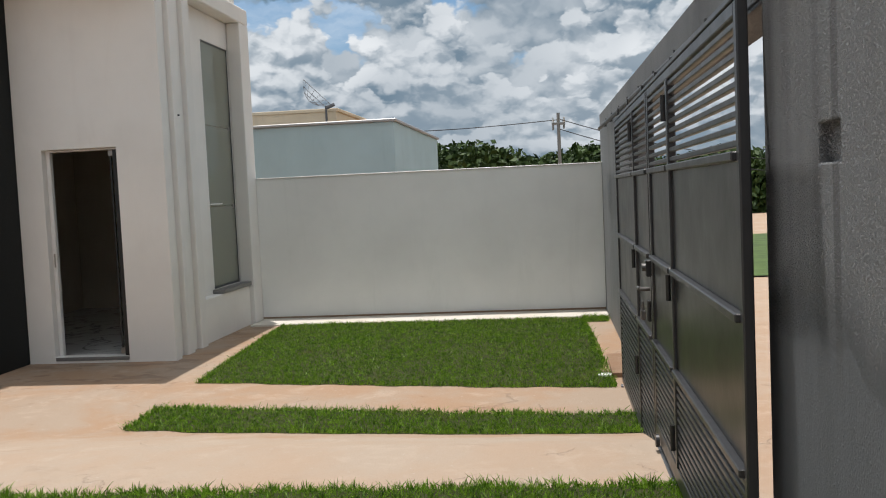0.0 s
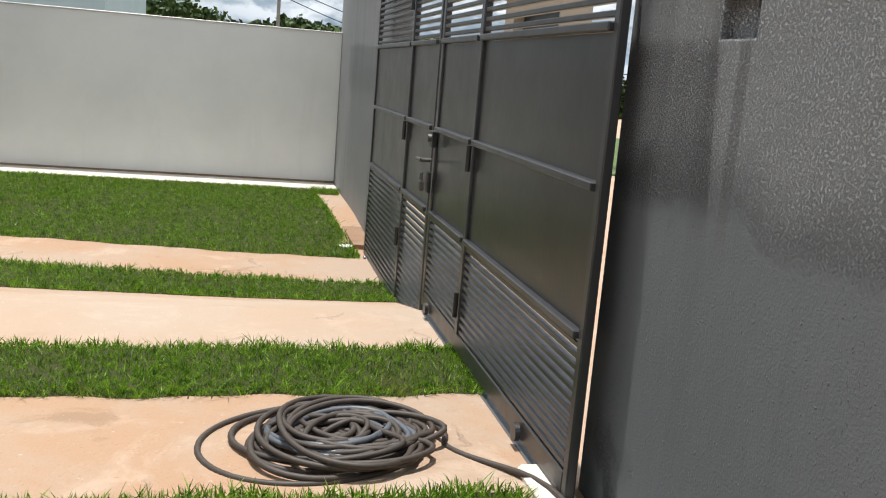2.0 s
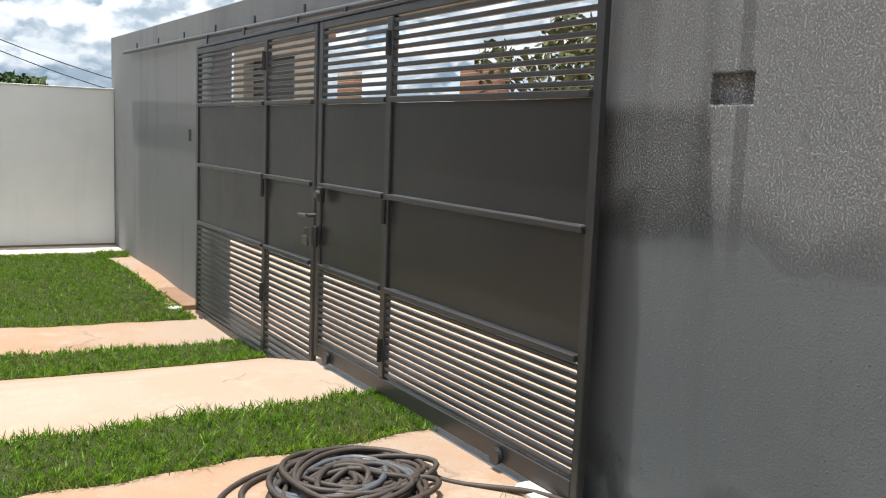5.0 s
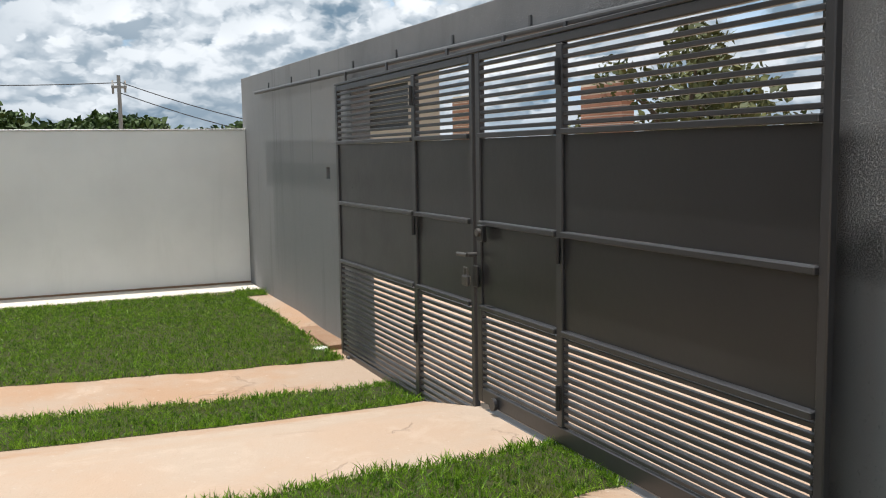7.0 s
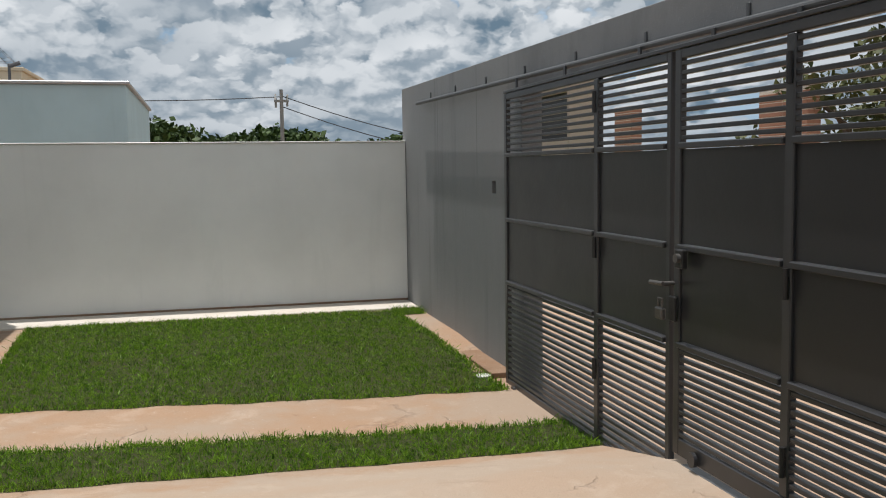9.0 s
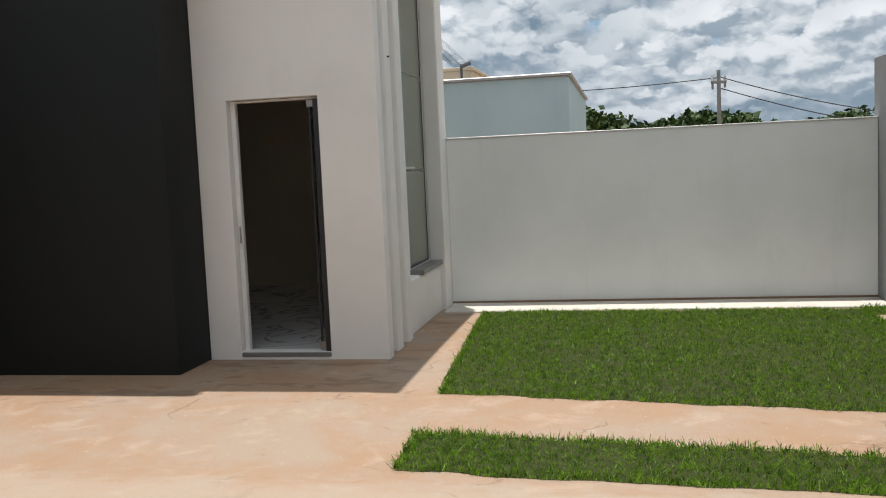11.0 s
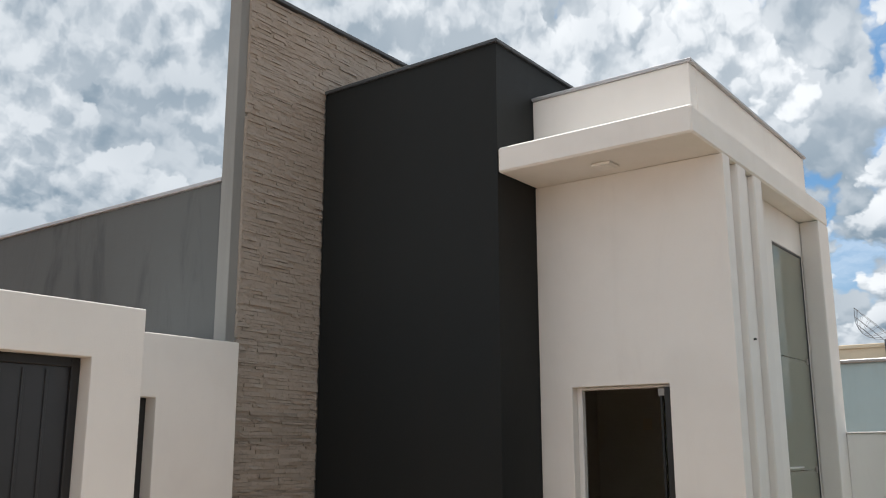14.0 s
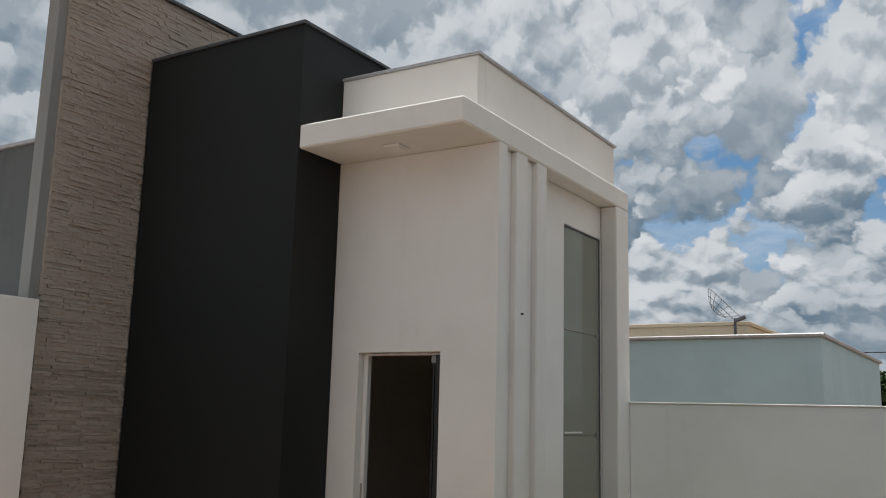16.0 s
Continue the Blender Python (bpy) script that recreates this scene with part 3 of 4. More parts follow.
def tall_window():
    w = base("tall_window", -4.63, 10.94, 0.55)
    tagged(w, "tall narrow dusty glass window in three panes", "window")
    for a, b in ((0.575, 1.523), (1.529, 2.483), (2.489, 3.46)):
        boxes("pane", [((-4.642, 10.512, a), (-4.634, 11.37, b))], FROST, w, 0).visible_shadow = False
    boxes("frame", [((-4.66, 10.502, 0.552), (-4.624, 10.512, 3.473)), ((-4.66, 11.368, 0.552), (-4.624, 11.378, 3.473)),
                    ((-4.66, 10.512, 3.458), (-4.624, 11.368, 3.473)), ((-4.66, 10.512, 0.552), (-4.624, 11.368, 0.574))], FLASH, w, 0.002)
    for z in (1.526, 2.486):
        bm = bmesh.new()
        add_box(bm, (-4.646, 11.29, z - 0.03), (-4.625, 11.335, z + 0.03), 0.004)
        hold(w, new("clamp", mesh_from("clamp", bm, [STEEL])))
    # Added pale bar that imitates a handle-like reflection on the glass.
    boxes("bar", [((-4.645, 10.55, 1.545), (-4.630, 10.95, 1.56))], ALU, w, 0.003)


tall_window()
structure(boxes("trim_sill", [((-4.62, 10.42, 0.502), (-4.47, 11.384, 0.548))], GRANITE), "grey granite window sill", "trim")

lamp = base("ceiling_lamp", -5.255, 8.635, 3.812)
tagged(lamp, "flat square white lamp under the roof slab", "lamp")
boxes("rim", [((-5.335, 8.555, 3.790), (-5.175, 8.715, 3.811))], PLASTIC, lamp, 0.006)
boxes("cover", [((-5.315, 8.575, 3.784), (-5.195, 8.695, 3.789))], LAMPGLASS, lamp, 0.003)

for x in (-7.15, -6.93):
    tagged(boxes("wall_plate", [((x - 0.06, 13.345, 1.94), (x + 0.06, 13.359, 2.08))], CREAM), "white switch plate on the inner wall", "switch", "plates on the inner wall")
hook = bmesh.new()
add_tube(hook, (-4.447, 9.29, 2.49), (-4.425, 9.29, 2.49), 0.008, 8)
tagged(new("wall_screw", mesh_from("wall_screw", hook, [DARKFRAME])), "small dark screw in the white fin", "screw")


def metal_door(name, x, y0, y1, z0, z1, label):
    d = base(name, x, (y0 + y1) / 2, z0)
    tagged(d, label, "door")
    boxes("frame", [((x - 0.04, y0, z0), (x + 0.01, y0 + 0.05, z1)), ((x - 0.04, y1 - 0.05, z0), (x + 0.01, y1, z1)), ((x - 0.04, y0 + 0.05, z1 - 0.05), (x + 0.01, y1 - 0.05, z1))], DARKFRAME, d)
    boxes("panel", [((x - 0.03, y0 + 0.05, z0), (x - 0.012, y1 - 0.05, z1 - 0.05))], GATE, d, 0.002)
    n = max(2, int((y1 - y0) / 0.14))
    boxes("rib", [((x - 0.012, y0 + 0.05 + (y1 - y0 - 0.1) * k / n - 0.008, z0 + 0.02), (x - 0.002, y0 + 0.05 + (y1 - y0 - 0.1) * k / n + 0.008, z1 - 0.07)) for k in range(1, n)], GATE, d, 0.002)


metal_door("metal_door", -6.975, 4.452, 5.488, 0.05, 2.208, "dark ribbed metal door in a deep white doorway")
metal_door("metal_door", -7.84, 5.962, 6.548, 0.05, 2.063, "narrow dark ribbed metal door in a white wall")


# ---------------------------------------------------------------- gate
def gate_leaf(y0, mull, y1, foot, label, low_count):
    """One leaf: outer frame, a mullion, sheet panels between rails, louvres above and below."""
    g = base("gate_leaf", GX, (y0 + y1) / 2, foot)
    tagged(g, label, "gate", "leaves of the driveway gate")
    a, b = GX - 0.018, GX + 0.016
    top = 2.075
    boxes("frame", [((a, y0, foot), (b, y0 + 0.042, top)), ((a, y1 - 0.055, foot), (b, y1, top)),
                    ((a, y0 + 0.042, top - 0.045), (b, y1 - 0.055, top)), ((a, y0 + 0.042, foot), (b, y1 - 0.055, foot + 0.085))], GATE, g, 0.005)
    boxes("mullion", [((a - 0.004, mull - 0.028, foot + 0.085), (b, mull + 0.028, top - 0.045))], GATE, g, 0.005)
    for u, v in ((y0 + 0.042, mull - 0.028), (mull + 0.028, y1 - 0.055)):
        for z in (0.69, 1.155, 1.63):
            boxes("rail", [((a - 0.016, u, z - 0.014), (b - 0.006, v, z + 0.014))], GATE, g, 0.004)
        for z, h in ((0.69, 1.155), (1.155, 1.63)):
            boxes("panel", [((GX - 0.006, u, z + 0.016), (GX + 0.002, v, h - 0.016))], SHEET, g, 0.001)
        for lo, hi, count in ((1.646, top - 0.045, 9), (foot + 0.085, 0.674, low_count)):
            step = (hi - lo) / count
            for k in range(count):
                z = lo + (k + 0.5) * step
                slat(g, u, v, z)
    for z in (0.38, 1.08, 1.9):
        bm = bmesh.new()
        add_tube(bm, (GX - 0.036, mull - 0.012, z - 0.06), (GX - 0.036, mull - 0.012, z + 0.06), 0.012, 10)
        hold(g, new("hinge", mesh_from("hinge", bm, [DARKFRAME])))
    for y in (y0 + 0.5, y1 - 0.22):
        bm = bmesh.new()
        add_tube(bm, (GX - 0.045, y, foot + 0.03), (GX - 0.026, y, foot + 0.03), 0.035, 16)
        hold(g, new("wheel", mesh_from("wheel", bm, [GATE])))


SLATS = {}


def slat(g, u, v, z):
    """A flat bar tipped a little, shared by all bars of that length."""
    key = round(v - u, 3)
    if key not in SLATS:
        bm = bmesh.new()
        add_box(bm, (-0.013, 0, -0.010), (0.013, key, 0.010), 0.003)
        SLATS[key] = mesh_from("slat", bm, [GATE])
    ob = new("slat", SLATS[key])
    ob.parent = g
    ob.location = Vector((GX - 0.002, u, z)) - Vector(g.location)


gate_leaf(2.838, 4.42, 5.30, 0.15, "dark grey steel gate leaf with sheet panels and louvres", 12)
gate_leaf(5.335, 6.19, 7.83, -0.12, "dark grey steel gate leaf with longer lower louvres", 17)


def gate_lock():
    lk = base("gate_lock", GX - 0.03, 5.245, 1.0)
    tagged(lk, "steel gate lock with handle, bolt and padlock", "lock")
    x = GX - 0.03
    boxes("case", [((x - 0.03, 5.145, 1.06), (x, 5.215, 1.15))], DARKFRAME, lk, 0.005)
    boxes("keep", [((x - 0.018, 5.235, 0.80), (x, 5.295, 0.92))], DARKFRAME, lk, 0.005)
    bm = bmesh.new()
    add_tube(bm, (x - 0.05, 5.175, 1.11), (x - 0.03, 5.175, 1.11), 0.022, 12)
    hold(lk, new("knob", mesh_from("knob", bm, [LOCKSTEEL])))
    bm = bmesh.new()
    add_tube(bm, (x - 0.055, 5.275, 0.98), (x, 5.275, 0.98), 0.012, 10)
    add_tube(bm, (x - 0.055, 5.275, 0.98), (x - 0.055, 5.405, 0.975), 0.011, 10)
    hold(lk, new("handle", mesh_from("handle", bm, [LOCKSTEEL])))
    bm = bmesh.new()
    add_box(bm, (x - 0.05, 5.305, 0.80), (x - 0.02, 5.375, 0.86), 0.008)
    add_tube(bm, (x - 0.035, 5.320, 0.86), (x - 0.035, 5.320, 0.90), 0.006, 8)
    add_tube(bm, (x - 0.035, 5.360, 0.86), (x - 0.035, 5.360, 0.90), 0.006, 8)
    add_tube(bm, (x - 0.035, 5.315, 0.90), (x - 0.035, 5.365, 0.90), 0.006, 8)
    hold(lk, new("padlock", mesh_from("padlock", bm, [LOCKSTEEL])))


gate_lock()

def gate_rail():
    def h(y):
        return 2.062 + 0.0144 * y

    r = base("sliding_rail", -0.03, 6.9, h(6.9))
    tagged(r, "dark round steel guide rail on wall brackets above the gate", "rail")
    bm = bmesh.new()
    add_tube(bm, (-0.062, 2.5, h(2.5)), (-0.062, 10.80, h(10.8)), 0.019, 12)
    hold(r, new("bar", mesh_from("bar", bm, [RAIL])))
    for k in range(9):
        y = 3.0 + k * 0.93
        boxes("bracket", [((-0.068, y - 0.012, h(y)), (-0.001, y + 0.012, h(y) + 0.02)), ((-0.012, y - 0.012, h(y) + 0.015), (-0.001, y + 0.012, h(y) + 0.09))], RAIL, r, 0.003)
    for y in (3.2, 4.4, 5.0, 5.7, 6.7, 7.6):
        boxes("hanger", [((GX - 0.004, y - 0.015, 2.07), (GX + 0.008, y + 0.015, h(y)))], GATE, r, 0.002)
    boxes("guide", [((GX - 0.02, 2.84, 2.078), (GX + 0.02, 7.83, 2.098))], GATE, r, 0.003)


gate_rail()
structure(boxes("trim_track", [((GX - 0.03, 2.6, 0.1), (GX + 0.03, 5.2, 0.121))], RAIL), "worn steel floor track under the gate", "trim")
# lintel strip over the gate
structure(boxes("trim_lintel", [((0.004, 2.997, 2.085), (0.155, 7.735, 2.097))], STUCCO, bevel=0), "grey render under the wall over the gate", "trim")

# ---------------------------------------------------------------- planted strips
def turf(name, corners, seed, per_m2, height, label, lean=0.75):
    """A strip of lawn: a raised soil bed with a ragged rim, and blades standing on it. corners: near-left, near-right, far-right, far-left."""
    rng = np.random.default_rng(seed)
    c = np.array(corners, float)

    def at(u, v):
        return ((1 - u) * (1 - v))[..., None] * c[0] + (u * (1 - v))[..., None] * c[1] + (u * v)[..., None] * c[2] + ((1 - u) * v)[..., None] * c[3]

    wide, deep = np.linalg.norm(c[1] - c[0]), np.linalg.norm(c[3] - c[0])
    nu, nv = int(wide / 0.05), max(4, int(deep / 0.05))
    u, v = np.meshgrid(np.linspace(0, 1, nu + 1), np.linspace(0, 1, nv + 1))
    p = at(u, v)
    wob = np.sin(p[..., 0] * 7.3 + seed) * 0.018 + np.sin(p[..., 0] * 17.1 + 2 * seed) * 0.012
    p[..., 1] += wob * np.where((v == 0) | (v == 1), 1, 0.3)
    rim = np.clip(np.minimum(np.minimum(u, 1 - u) * wide, np.minimum(v, 1 - v) * deep) / 0.08, 0, 1)
    z = ground_z(p[..., 0], p[..., 1]) - 0.004 + 0.022 * rim + 0.004 * rng.random(u.shape) * rim
    co = np.concatenate([p, z[..., None]], -1).reshape(-1, 3)
    faces = [(j * (nu + 1) + i, j * (nu + 1) + i + 1, (j + 1) * (nu + 1) + i + 1, (j + 1) * (nu + 1) + i) for j in range(nv) for i in range(nu)]
    me = bpy.data.meshes.new(name + "_soil")
    me.from_pydata(co.tolist(), [], faces)
    me.materials.append(SOIL)
    bed = base(name, *c.mean(0), float(ground_z(*c.mean(0))))
    tagged(bed, label, "lawn")
    hold(bed, new("soil", me))
    n = int(wide * deep * per_m2)
    bu, bv = rng.random(n), rng.random(n)
    q = at(bu, bv)
    q[:, 1] += np.sin(q[:, 0] * 7.3 + seed) * 0.018 + np.sin(q[:, 0] * 17.1 + 2 * seed) * 0.012 + rng.normal(0, 0.012, n)
    thin = 0.5 + 0.5 * np.sin(q[:, 0] * 3.1 + seed * 1.7) * np.sin(q[:, 1] * 4.3 + seed)
    q = q[rng.random(n) < 0.72 + 0.28 * thin]
    n = len(q)
    h = 0.85 * height * (0.35 + 1.0 * rng.random(n) ** 1.3 + 0.35 * (rng.random(n) < 0.05))
    clump = np.sin(q[:, 0] * 31 + 3 * np.sin(q[:, 1] * 17)) * np.sin(q[:, 1] * 37 + 3 * np.sin(q[:, 0] * 13)) + 0.6 * np.sin(q[:, 0] * 71 + q[:, 1] * 53)
    h *= np.clip(1.0 + 0.4 * clump, 0.25, 1.6)
    turn, lean, ang = rng.random(n) * 2 * np.pi, rng.normal(0, lean, n), rng.random(n) * 2 * np.pi
    half = 0.0018 + 0.0020 * rng.random(n)
    side = np.stack([np.cos(turn) * half, np.sin(turn) * half, np.zeros(n)], 1)
    root = np.concatenate([q, (ground_z(q[:, 0], q[:, 1]) + 0.006)[:, None]], 1)
    tip = root + np.stack([np.cos(ang) * lean * h, np.sin(ang) * lean * h, h], 1)
    mid = root * 0.45 + tip * 0.55 + np.stack([np.zeros(n), np.zeros(n), h * 0.08], 1)
    verts = np.stack([root - side, root + side, mid + side * 0.75, tip, mid - side * 0.75], 1).reshape(-1, 3)
    k = np.arange(n)[:, None] * 5
    me = bpy.data.meshes.new(name + "_blades")
    me.vertices.add(n * 5)
    me.vertices.foreach_set("co", verts.ravel())
    me.loops.add(n * 5)
    me.loops.foreach_set("vertex_index", (k + np.arange(5)[None]).ravel().astype(np.int32))
    me.polygons.add(n)
    me.polygons.foreach_set("loop_start", (np.arange(n) * 5).astype(np.int32))
    me.update(calc_edges=True)
    me.materials.append(GRASS)
    tagged(hold(bed, new("grass_blades", me)), kind="stuff")
    return bed


turf("lawn", [(-3.83, 7.83), (-0.16, 7.58), (-0.30, 11.0), (-4.02, 11.1)], 1, 12000, 0.036, "dense green lawn patch with faint dry spots")
turf("lawn_strip", [(-3.76, 6.28), (-0.06, 6.06), (-0.06, 6.71), (-3.80, 6.95)], 2, 13000, 0.038, "narrow green grass strip between concrete bands")
turf("lawn_strip", [(-4.35, 3.78), (-0.08, 3.87), (-0.06, 4.53), (-4.35, 4.43)], 3, 14000, 0.040, "green grass strip between concrete bands")
turf("lawn_strip", [(-4.35, 1.5), (-0.20, 1.5), (-0.20, 2.97), (-4.35, 2.97)], 4, 14000, 0.042, "green grass strip beside the grey wall")

turf("grass_tuft", [(-0.32, 10.72), (-0.03, 10.72), (-0.03, 11.1), (-0.32, 11.1)], 5, 9000, 0.05, "small grass tuft in the wall corner")

structure(boxes("trim_kerb_far", [((-4.43, 11.12, -0.1), (-0.005, 11.688, 0.022))], KERB, bevel=0.008), "pale concrete kerb along the white wall", "kerb")
structure(boxes("trim_joint", [((-4.438, 11.674, 0.0225), (-0.005, 11.6885, 0.044))], EARTH, bevel=0.003), "thin dark strip along the foot of the white wall", "trim")
structure(boxes("trim_kerb_gate", [((-0.28, 8.10, -0.2), (-0.19, 9.0, -0.045)), ((-0.28, 9.0, -0.2), (-0.19, 10.35, -0.012))], CONCRETE, bevel=0.01), "narrow concrete kerb beside the drain", "kerb")
structure(boxes("trim_drain", [((-0.178, 7.95, -0.25), (-0.002, 10.7, -0.03))], EARTH, bevel=0.004), "reddish earth in the drain channel by the wall", "drain")
lid = bmesh.new()
add_tube(lid, (-0.24, 7.98, -0.075), (-0.24, 7.98, -0.045), 0.06, 20)
tagged(new("drain_cap", mesh_from("drain_cap", lid, [PLASTIC])), "small round white plastic drain cap", "drain cap")
tagged(boxes("white_kerb_block", [((-0.175, 2.2, 0.05), (-0.04, 3.14, 0.148))], KERB, bevel=0.014), "white painted concrete edging block at the gate foot", "kerb")


structure(boxes("trim_earth", [((-0.06, 1.0, 0.0), (-0.002, 2.98, 0.128))], EARTH, bevel=0.006), "reddish earth strip at the foot of the wall", "earth")


# ---------------------------------------------------------------- hose
def tube_curve(name, points, r, mat, res=3):
    cu = bpy.data.curves.new(name, "CURVE")
    cu.dimensions, cu.bevel_depth, cu.bevel_resolution, cu.resolution_u = "3D", r, res, 3
    s = cu.splines.new("NURBS")
    s.points.add(len(points) - 1)
    for p, q in zip(s.points, points):
        p.co = (*q, 1)
    s.order_u, s.use_endpoint_u = 4, True
    cu.materials.append(mat)
    return new(name, cu)


def hose_coil():
    """Loose heap of loops dropped on the concrete, with one wide loop lying aside."""
    rng = random.Random(12)
    cx, cy, gz = -0.785, 3.40, 0.108

    def loops(n, lift0, lo, hi, wide_first):
        pts, lift = [], lift0
        ox = oy = 0.0
        for k in range(n):
            r = rng.uniform(lo, hi)
            r = max(lo, r - 0.02)
            tx, ty = rng.uniform(-1, 1) * (hi + 0.02 - r) * 0.75, rng.uniform(-1, 1) * (hi + 0.02 - r) * 0.7
            if wide_first and k == 0:
                r, tx, ty = 0.40, -0.10, -0.01
            ph, tilt, oval = rng.uniform(0, 6.28), rng.uniform(0.006, 0.026), rng.uniform(0.04, 0.2)
            for j in range(18):
                a = j / 18 * 2 * math.pi
                u = j / 18
                w = 1 + oval * math.sin(2 * a + ph)
                x, y = ox + (tx - ox) * u, oy + (ty - oy) * u
                pts.append((cx + x + r * w * math.cos(a), cy + y + 0.93 * r * w * math.sin(a), gz + lift + tilt * (1 + math.sin(a + ph))))
            ox, oy = tx, ty
            lift += 0.0012
        return pts

    tail = [(-0.10, 2.35, gz + 0.045), (-0.085, 2.7, gz + 0.05), (-0.11, 2.98, gz + 0.045), (-0.22, 3.15, gz + 0.02), (-0.33, 3.26, gz + 0.012), (-0.40, 3.38, gz + 0.012)]
    tagged(tube_curve("garden_hose", tail + loops(27, 0.012, 0.15, 0.36, True), 0.0115, HOSE), "coiled worn grey rubber garden hose on the concrete", "hose")
    tagged(tube_curve("garden_hose", loops(4, 0.04, 0.17, 0.30, False), 0.0115, plain("blue_grey_hose", (0.085, 0.095, 0.11), 0.42, 0, 0.45, 0.3, 25.0)), "blue-grey hose loops tangled into the coil", "hose")


hose_coil()


# ---------------------------------------------------------------- beyond the walls
def blue_house():
    h = base("neighbour_house", -8, 19.2, -0.45)
    tagged(h, "pale blue rendered neighbour building with a flat top", "building")
    boxes("wall", [((-14.0, 16.1, -0.45), (-3.33, 22.3, 2.86))], BLUE, h, 0.01)
    boxes("roof", [((-14.05, 16.05, 2.86), (-3.28, 22.35, 2.91))], ZINC, h, 0.01)


def cream_house():
    h = base("neighbour_house", -9, 26, -0.45)
    tagged(h, "cream rendered house behind the blue building", "building")
    boxes("wall", [((-13.0, 23.0, -0.45), (-5.95, 29.0, 3.75))], CREAM, h, 0.01)
    boxes("roof", [((-13.05, 22.95, 3.75), (-5.90, 29.05, 3.83))], CREAM, h, 0.01)


blue_house()
cream_house()


def satellite_dish():
    """Mesh dish seen almost edge-on, on a short mast."""
    x, y, z = -6.35, 22.75, 4.22
    d = base("satellite_dish", x, y, 3.0)
    tagged(d, "thin wire-mesh satellite dish on a short roof mast", "antenna")
    bm = bmesh.new()
    add_tube(bm, (x + 0.2, y, 2.9), (x + 0.2, y, z - 0.35), 0.03, 8)
    add_tube(bm, (x + 0.2, y, z - 0.4), (x + 0.42, y, z - 0.32), 0.045, 8)
    hold(d, new("mast", mesh_from("mast", bm, [METAL])))
    c, axis = Vector((x, y, z)), Vector((0.70, 0.08, 0.70)).normalized()
    turn = axis.to_track_quat("Z", "Y").to_matrix()
    bm = bmesh.new()
    R = 0.48

    def p(r, a):
        return c + turn @ Vector((r * math.cos(a), r * math.sin(a), 0.3 * (r / R) ** 2 - 0.3))

    for k in range(16):
        a = k * math.pi / 8
        for j in range(4):
            add_tube(bm, p(R * j / 4, a), p(R * (j + 1) / 4, a), 0.003, 5)
        for j in (2, 3, 4):
            add_tube(bm, p(R * j / 4, a), p(R * j / 4, a + math.pi / 8), 0.004, 5)
    hold(d, new("mesh", mesh_from("mesh", bm, [METAL])))


satellite_dish()


def power_pole():
    p = base("power_pole", -0.38, 23.6, -0.45)
    tagged(p, "slim concrete power pole with crossarm", "pole")
    bm = bmesh.new()
    add_tube(bm, (-0.38, 23.6, -0.45), (-0.38, 23.6, 3.45), 0.06, 10, 0.042)
    hold(p, new("shaft", mesh_from("shaft", bm, [POLE])))
    boxes("crossarm", [((-0.55, 23.56, 3.15), (-0.21, 23.64, 3.21)), ((-0.54, 23.58, 3.02), (-0.49, 23.62, 3.25)), ((-0.27, 23.58, 3.05), (-0.22, 23.62, 3.3))], POLE, p)
    for k in range(3):
        bm = bmesh.new()
        add_tube(bm, (-0.52 + 0.14 * k, 23.6, 3.2), (-0.52 + 0.14 * k, 23.6, 3.34), 0.03, 8, 0.02)
        hold(p, new("insulator", mesh_from("insulator", bm, [PLASTIC])))


power_pole()
for k, (z0, end) in enumerate(((3.3, (9.0, 22.6, 1.9)), (3.05, (9.0, 22.9, 1.6)), (3.28, (-14.0, 24.0, 4.3)))):
    pts = []
    for j in range(13):
        u = j / 12
        a, b = Vector((-0.38, 23.6, z0)), Vector(end)
        q = a.lerp(b, u)
        q.z -= (0.9 if k < 2 else 0.8) * 4 * u * (1 - u) * 0.6
        pts.append(q)
    tagged(tube_curve("power_cable", pts, 0.012, WIRE, 1), "sagging black overhead cable", "cable", "overhead cables")


def leaf_cloud(rng, centres, radii, per, size, flat=0.75):
    """Many small leaf faces scattered through lumps."""
    pts, out = [], []
    for c, r in zip(centres, radii):
        n = int(per * r * r)
        d = rng.normal(size=(n, 3))
        d /= np.linalg.norm(d, axis=1)[:, None]
        d *= (r * (0.55 + 0.5 * rng.random(n)))[:, None]
        d[:, 2] *= flat
        pts.append(np.asarray(c) + d)
    p = np.concatenate(pts)
    n = len(p)
    a = rng.normal(size=(n, 3))
    a /= np.linalg.norm(a, axis=1)[:, None]
    b = np.cross(a, rng.normal(size=(n, 3)))
    b /= np.linalg.norm(b, axis=1)[:, None]
    s = (size * (0.6 + 0.8 * rng.random(n)))[:, None]
    v = np.stack([p - a * s, p + b * s * 0.55, p + a * s, p - b * s * 0.55], 1).reshape(-1, 3)
    return v, n


def leaf_mesh(name, v, n, mat):
    me = bpy.data.meshes.new(name)
    me.vertices.add(n * 4)
    me.vertices.foreach_set("co", v.ravel())
    me.loops.add(n * 4)
    me.loops.foreach_set("vertex_index", np.arange(n * 4).astype(np.int32))
    me.polygons.add(n)
    me.polygons.foreach_set("loop_start", (np.arange(n) * 4).astype(np.int32))
    me.update(calc_edges=True)
    me.materials.append(mat)
    return me


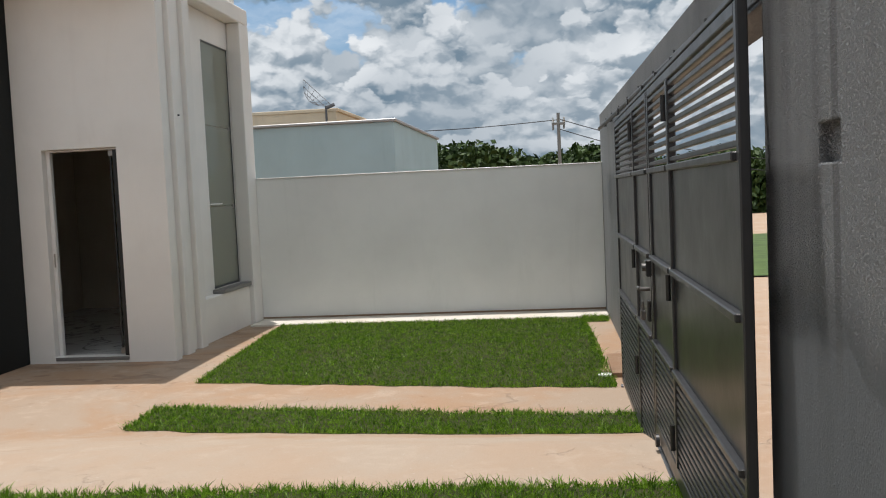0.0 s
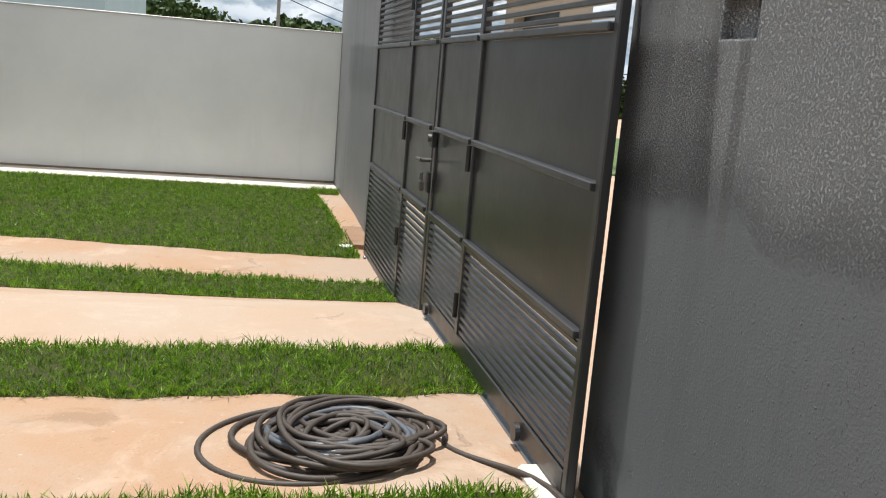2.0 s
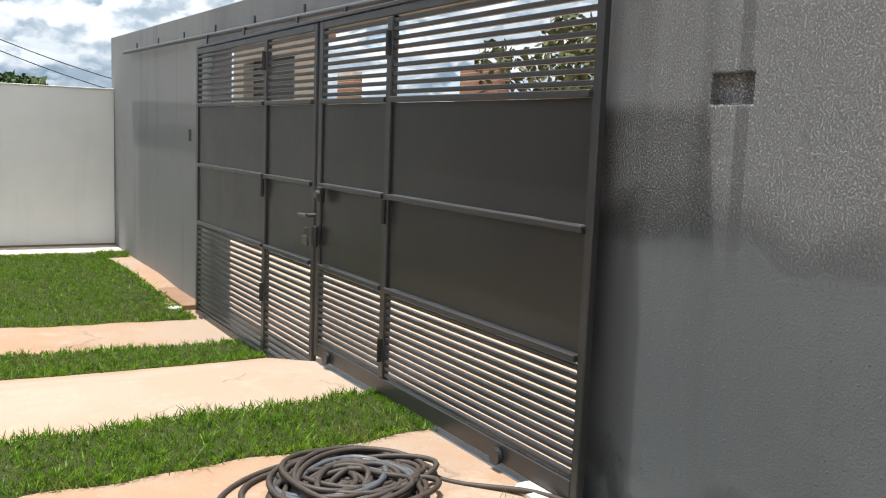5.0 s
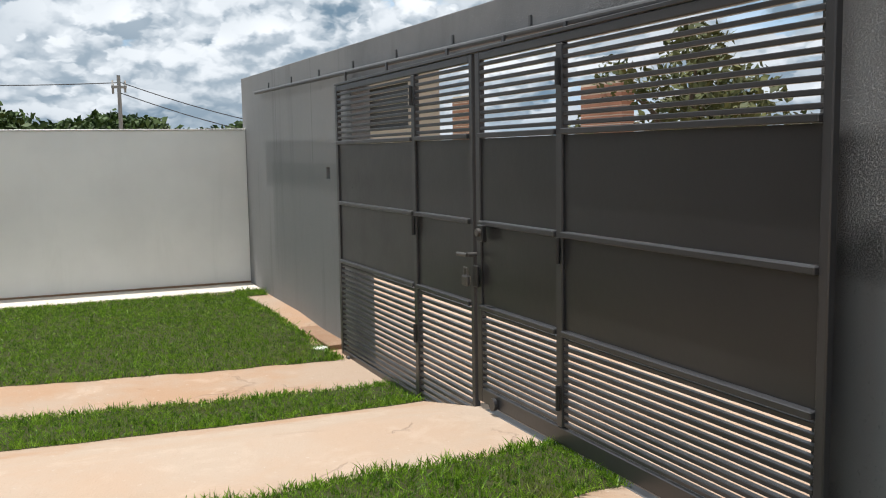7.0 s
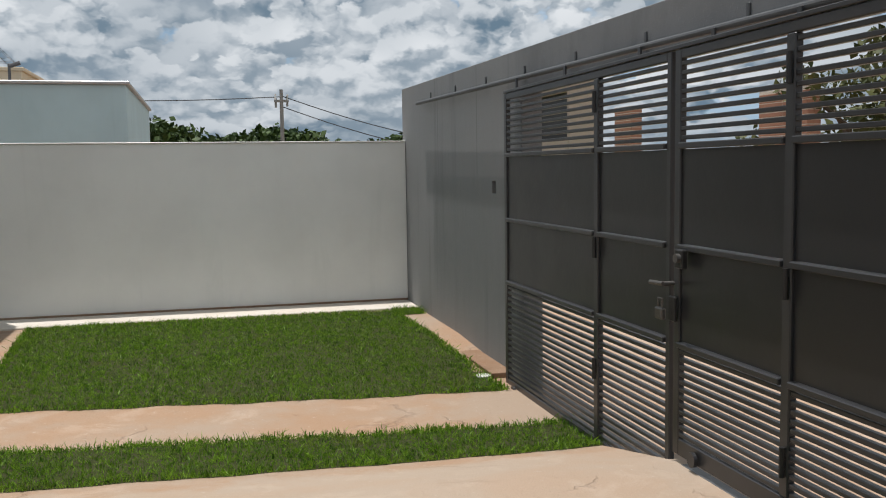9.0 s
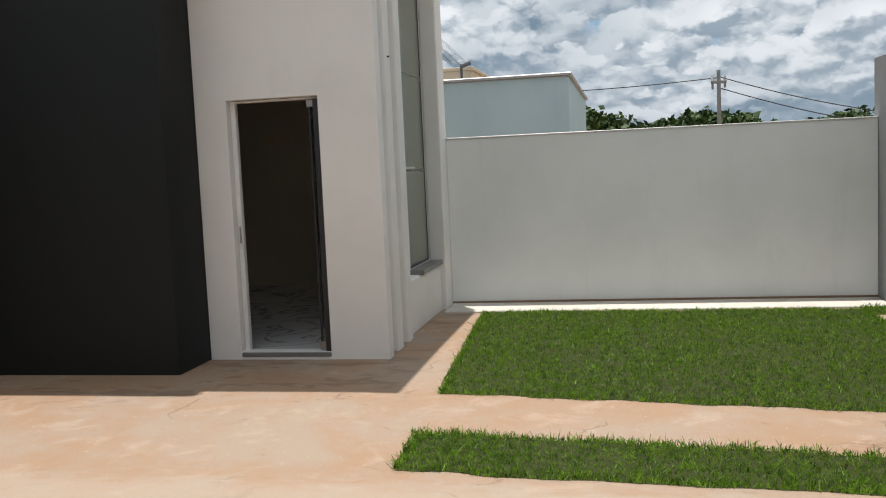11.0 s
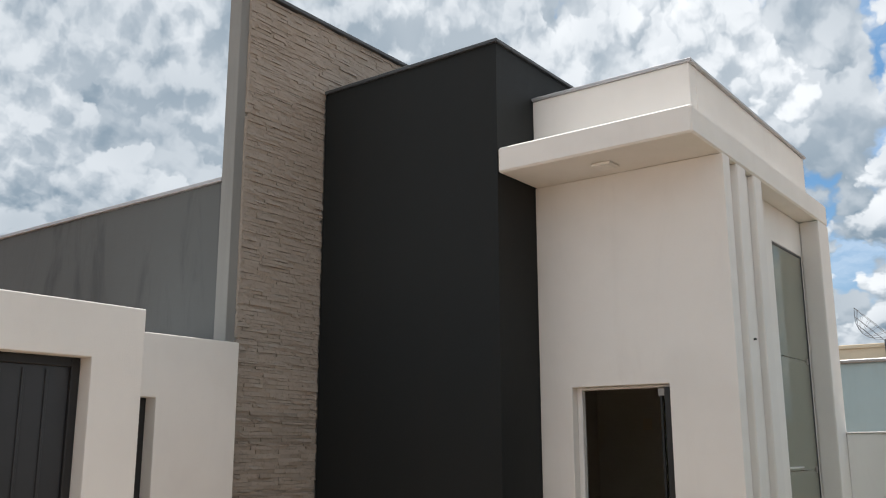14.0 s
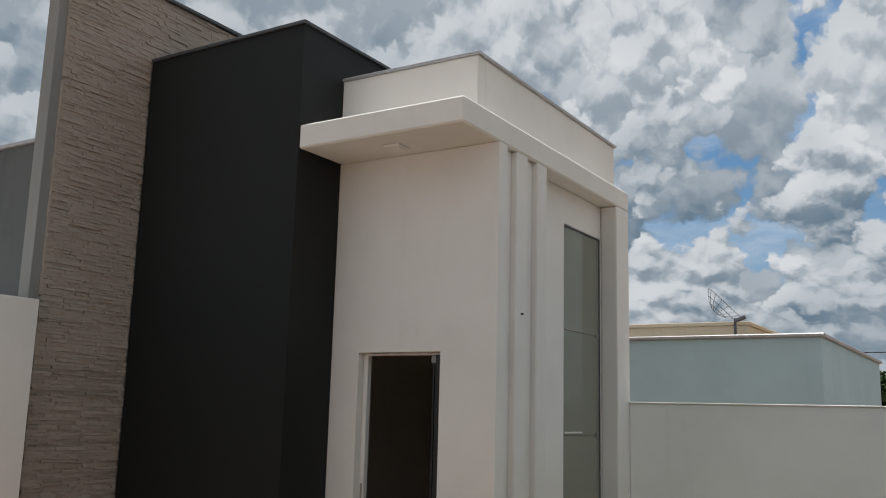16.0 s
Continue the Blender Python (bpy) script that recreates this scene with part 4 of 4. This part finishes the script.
def tree(x, y, z, trunk, spread, high, seed, mat, label, lumps=26, per=420, size=0.09):
    rng = np.random.default_rng(seed)
    t = base("tree", x, y, z)
    tagged(t, label, "tree")
    bm = bmesh.new()
    fork = Vector((x, y, z + trunk))
    add_tube(bm, (x, y, z), fork, 0.16, 10, 0.11)
    centres, radii = [], []
    for k in range(lumps):
        a, r = rng.random() * 2 * math.pi, spread * math.sqrt(rng.random())
        h = trunk + high * (0.15 + 0.85 * rng.random()) * (1 - 0.55 * (r / spread) ** 2)
        c = Vector((x + r * math.cos(a), y + r * math.sin(a), z + h))
        centres.append(c)
        radii.append(spread * (0.16 + 0.16 * rng.random()))
        if k % 2 == 0:
            mid = fork.lerp(c, 0.5) + Vector((0, 0, 0.12 * high))
            add_tube(bm, fork, mid, 0.06, 6, 0.04)
            add_tube(bm, mid, c, 0.04, 6, 0.012)
    hold(t, new("trunk", mesh_from("trunk", bm, [BARK])))
    v, n = leaf_cloud(rng, centres, radii, per, size)
    tagged(hold(t, new("leaves", leaf_mesh("leaves", v, n, mat))), kind="stuff")
    return t


# street tree over the gate, and the far wood behind the white wall
tree(7.6, 13.1, -0.2, 1.3, 2.2, 2.5, 11, LEAF_DRY, "leafy street tree with a sparse olive crown", 44, 300, 0.085)

rng = np.random.default_rng(21)
centres, radii = [], []
for k in range(230):
    x = rng.uniform(-16, 38)
    y = rng.uniform(50, 60)
    r = rng.uniform(1.0, 2.0)
    top = 3.8 - 0.07 * x - 0.8 * r + 0.35 * math.sin(x * 0.8) + rng.uniform(-0.5, 0.15)
    centres.append((x, y, top))
    radii.append(r)
    centres.append((x + rng.uniform(-1, 1), y, top - 1.6))
    radii.append(2.2)
v, n = leaf_cloud(rng, centres, radii, 150, 0.2, 0.8)
tagged(new("far_wood", leaf_mesh("far_wood", v, n, LEAF)), "dark green belt of trees beyond the plots", "trees", kind="stuff")


def brick_pier(x, y0, y1, top):
    p = base("brick_pier", x + 0.12, (y0 + y1) / 2, -0.2)
    tagged(p, "bare red brick pier standing outside the gate", "pier", "brick piers")
    boxes("core", [((x + 0.005, y0 + 0.005, -0.2), (x + 0.225, y1 - 0.005, top - 0.005))], KERB, p, 0)
    bm = bmesh.new()
    add_box(bm, (0, 0, 0), (0.23, (y1 - y0) / 2 - 0.005, 0.06), 0.004)
    me = mesh_from("brick", bm, [BRICKRED])
    rows = int((top + 0.2) / 0.072)
    for r in range(rows):
        for k in range(2):
            ob = new("brick", me)
            ob.parent = p
            ob.location = Vector((x, y0 + k * ((y1 - y0) / 2 + 0.0025), -0.2 + r * 0.072)) - Vector(p.location)


brick_pier(6.2, 18.5, 19.3, 2.75)
brick_pier(6.2, 12.9, 14.1, 2.65)


def street_house():
    """Low cream house across the street with a dark slatted window."""
    h = base("street_house", 8.0, 26.0, -0.2)
    tagged(h, "cream house across the street with a dark slatted window", "house")
    x, y0, y1, z0, z1 = 6.2, 21.9, 25.8, 2.2, 3.35
    boxes("wall", [((x, y1, -0.2), (x + 0.8, y1 + 0.9, 3.75)), ((x, y0 - 0.12, -0.2), (x + 0.8, y0, 3.75)), ((x, y0, -0.2), (x + 0.8, y1, z0)), ((x, y0, z1), (x + 0.8, y1, 3.75))], BEIGE, h, 0.008)
    boxes("roof", [((x - 0.15, y0 - 0.2, 3.75), (x + 1.0, y1 + 1.2, 3.87))], BRICKRED, h, 0.01)
    boxes("window", [((x + 0.3, y0, z0), (x + 0.4, y1, z1))], DARKFRAME, h, 0)


street_house()

# ---------------------------------------------------------------- stone cladding, last
def stone_cladding():
    rng = random.Random(9)
    core = bpy.data.objects["wall_stone_core"]
    kinds = []
    for k in range(8):
        bm = bmesh.new()
        add_box(bm, (0, 0.001, 0.001), (1, 0.999, 0.999), 0)
        bmesh.ops.subdivide_edges(bm, edges=[e for e in bm.edges if abs(e.verts[0].co.y - e.verts[1].co.y) > 0.5], cuts=2)
        for v in bm.verts:
            if v.co.x > 0.5:
                v.co.x += rng.uniform(-0.2, 0.2)
                v.co.z += rng.uniform(-0.05, 0.05)
        kinds.append(mesh_from("stone", bm, [STONE]))
    rest = bmesh.new()
    made, z, row = 0, -0.05, 0
    while z < 5.575:
        h = min(rng.choice((0.018, 0.023, 0.028, 0.034)), 5.579 - z)
        y, end = 7.40 - rng.uniform(0, 0.2), (8.318 if z < 4.86 else 10.2)
        while y < end - 0.01:
            w = rng.uniform(0.10, 0.36)
            a, b = max(y, 7.40), min(y + w, end)
            y += w
            if b - a < 0.02:
                continue
            d = rng.uniform(0.022, 0.037)
            size = Matrix.LocRotScale((-7.936, a, z), None, (d, b - a - 0.001, h - 0.0012))
            if made < 300 and 0.3 < z < 3.3:
                ob = new("stone", kinds[rng.randrange(8)])
                ob.parent = core
                ob.matrix_basis = size
                made += 1
            else:
                me = kinds[rng.randrange(8)]
                first = len(rest.verts)
                rest.from_mesh(me)
                rest.verts.ensure_lookup_table()
                for v in rest.verts[first:]:
                    v.co = size @ v.co
        z += h
    ob = new("stones", mesh_from("stones", rest, [STONE]))
    ob.parent = core
    tagged(ob, kind="stuff")


stone_cladding()
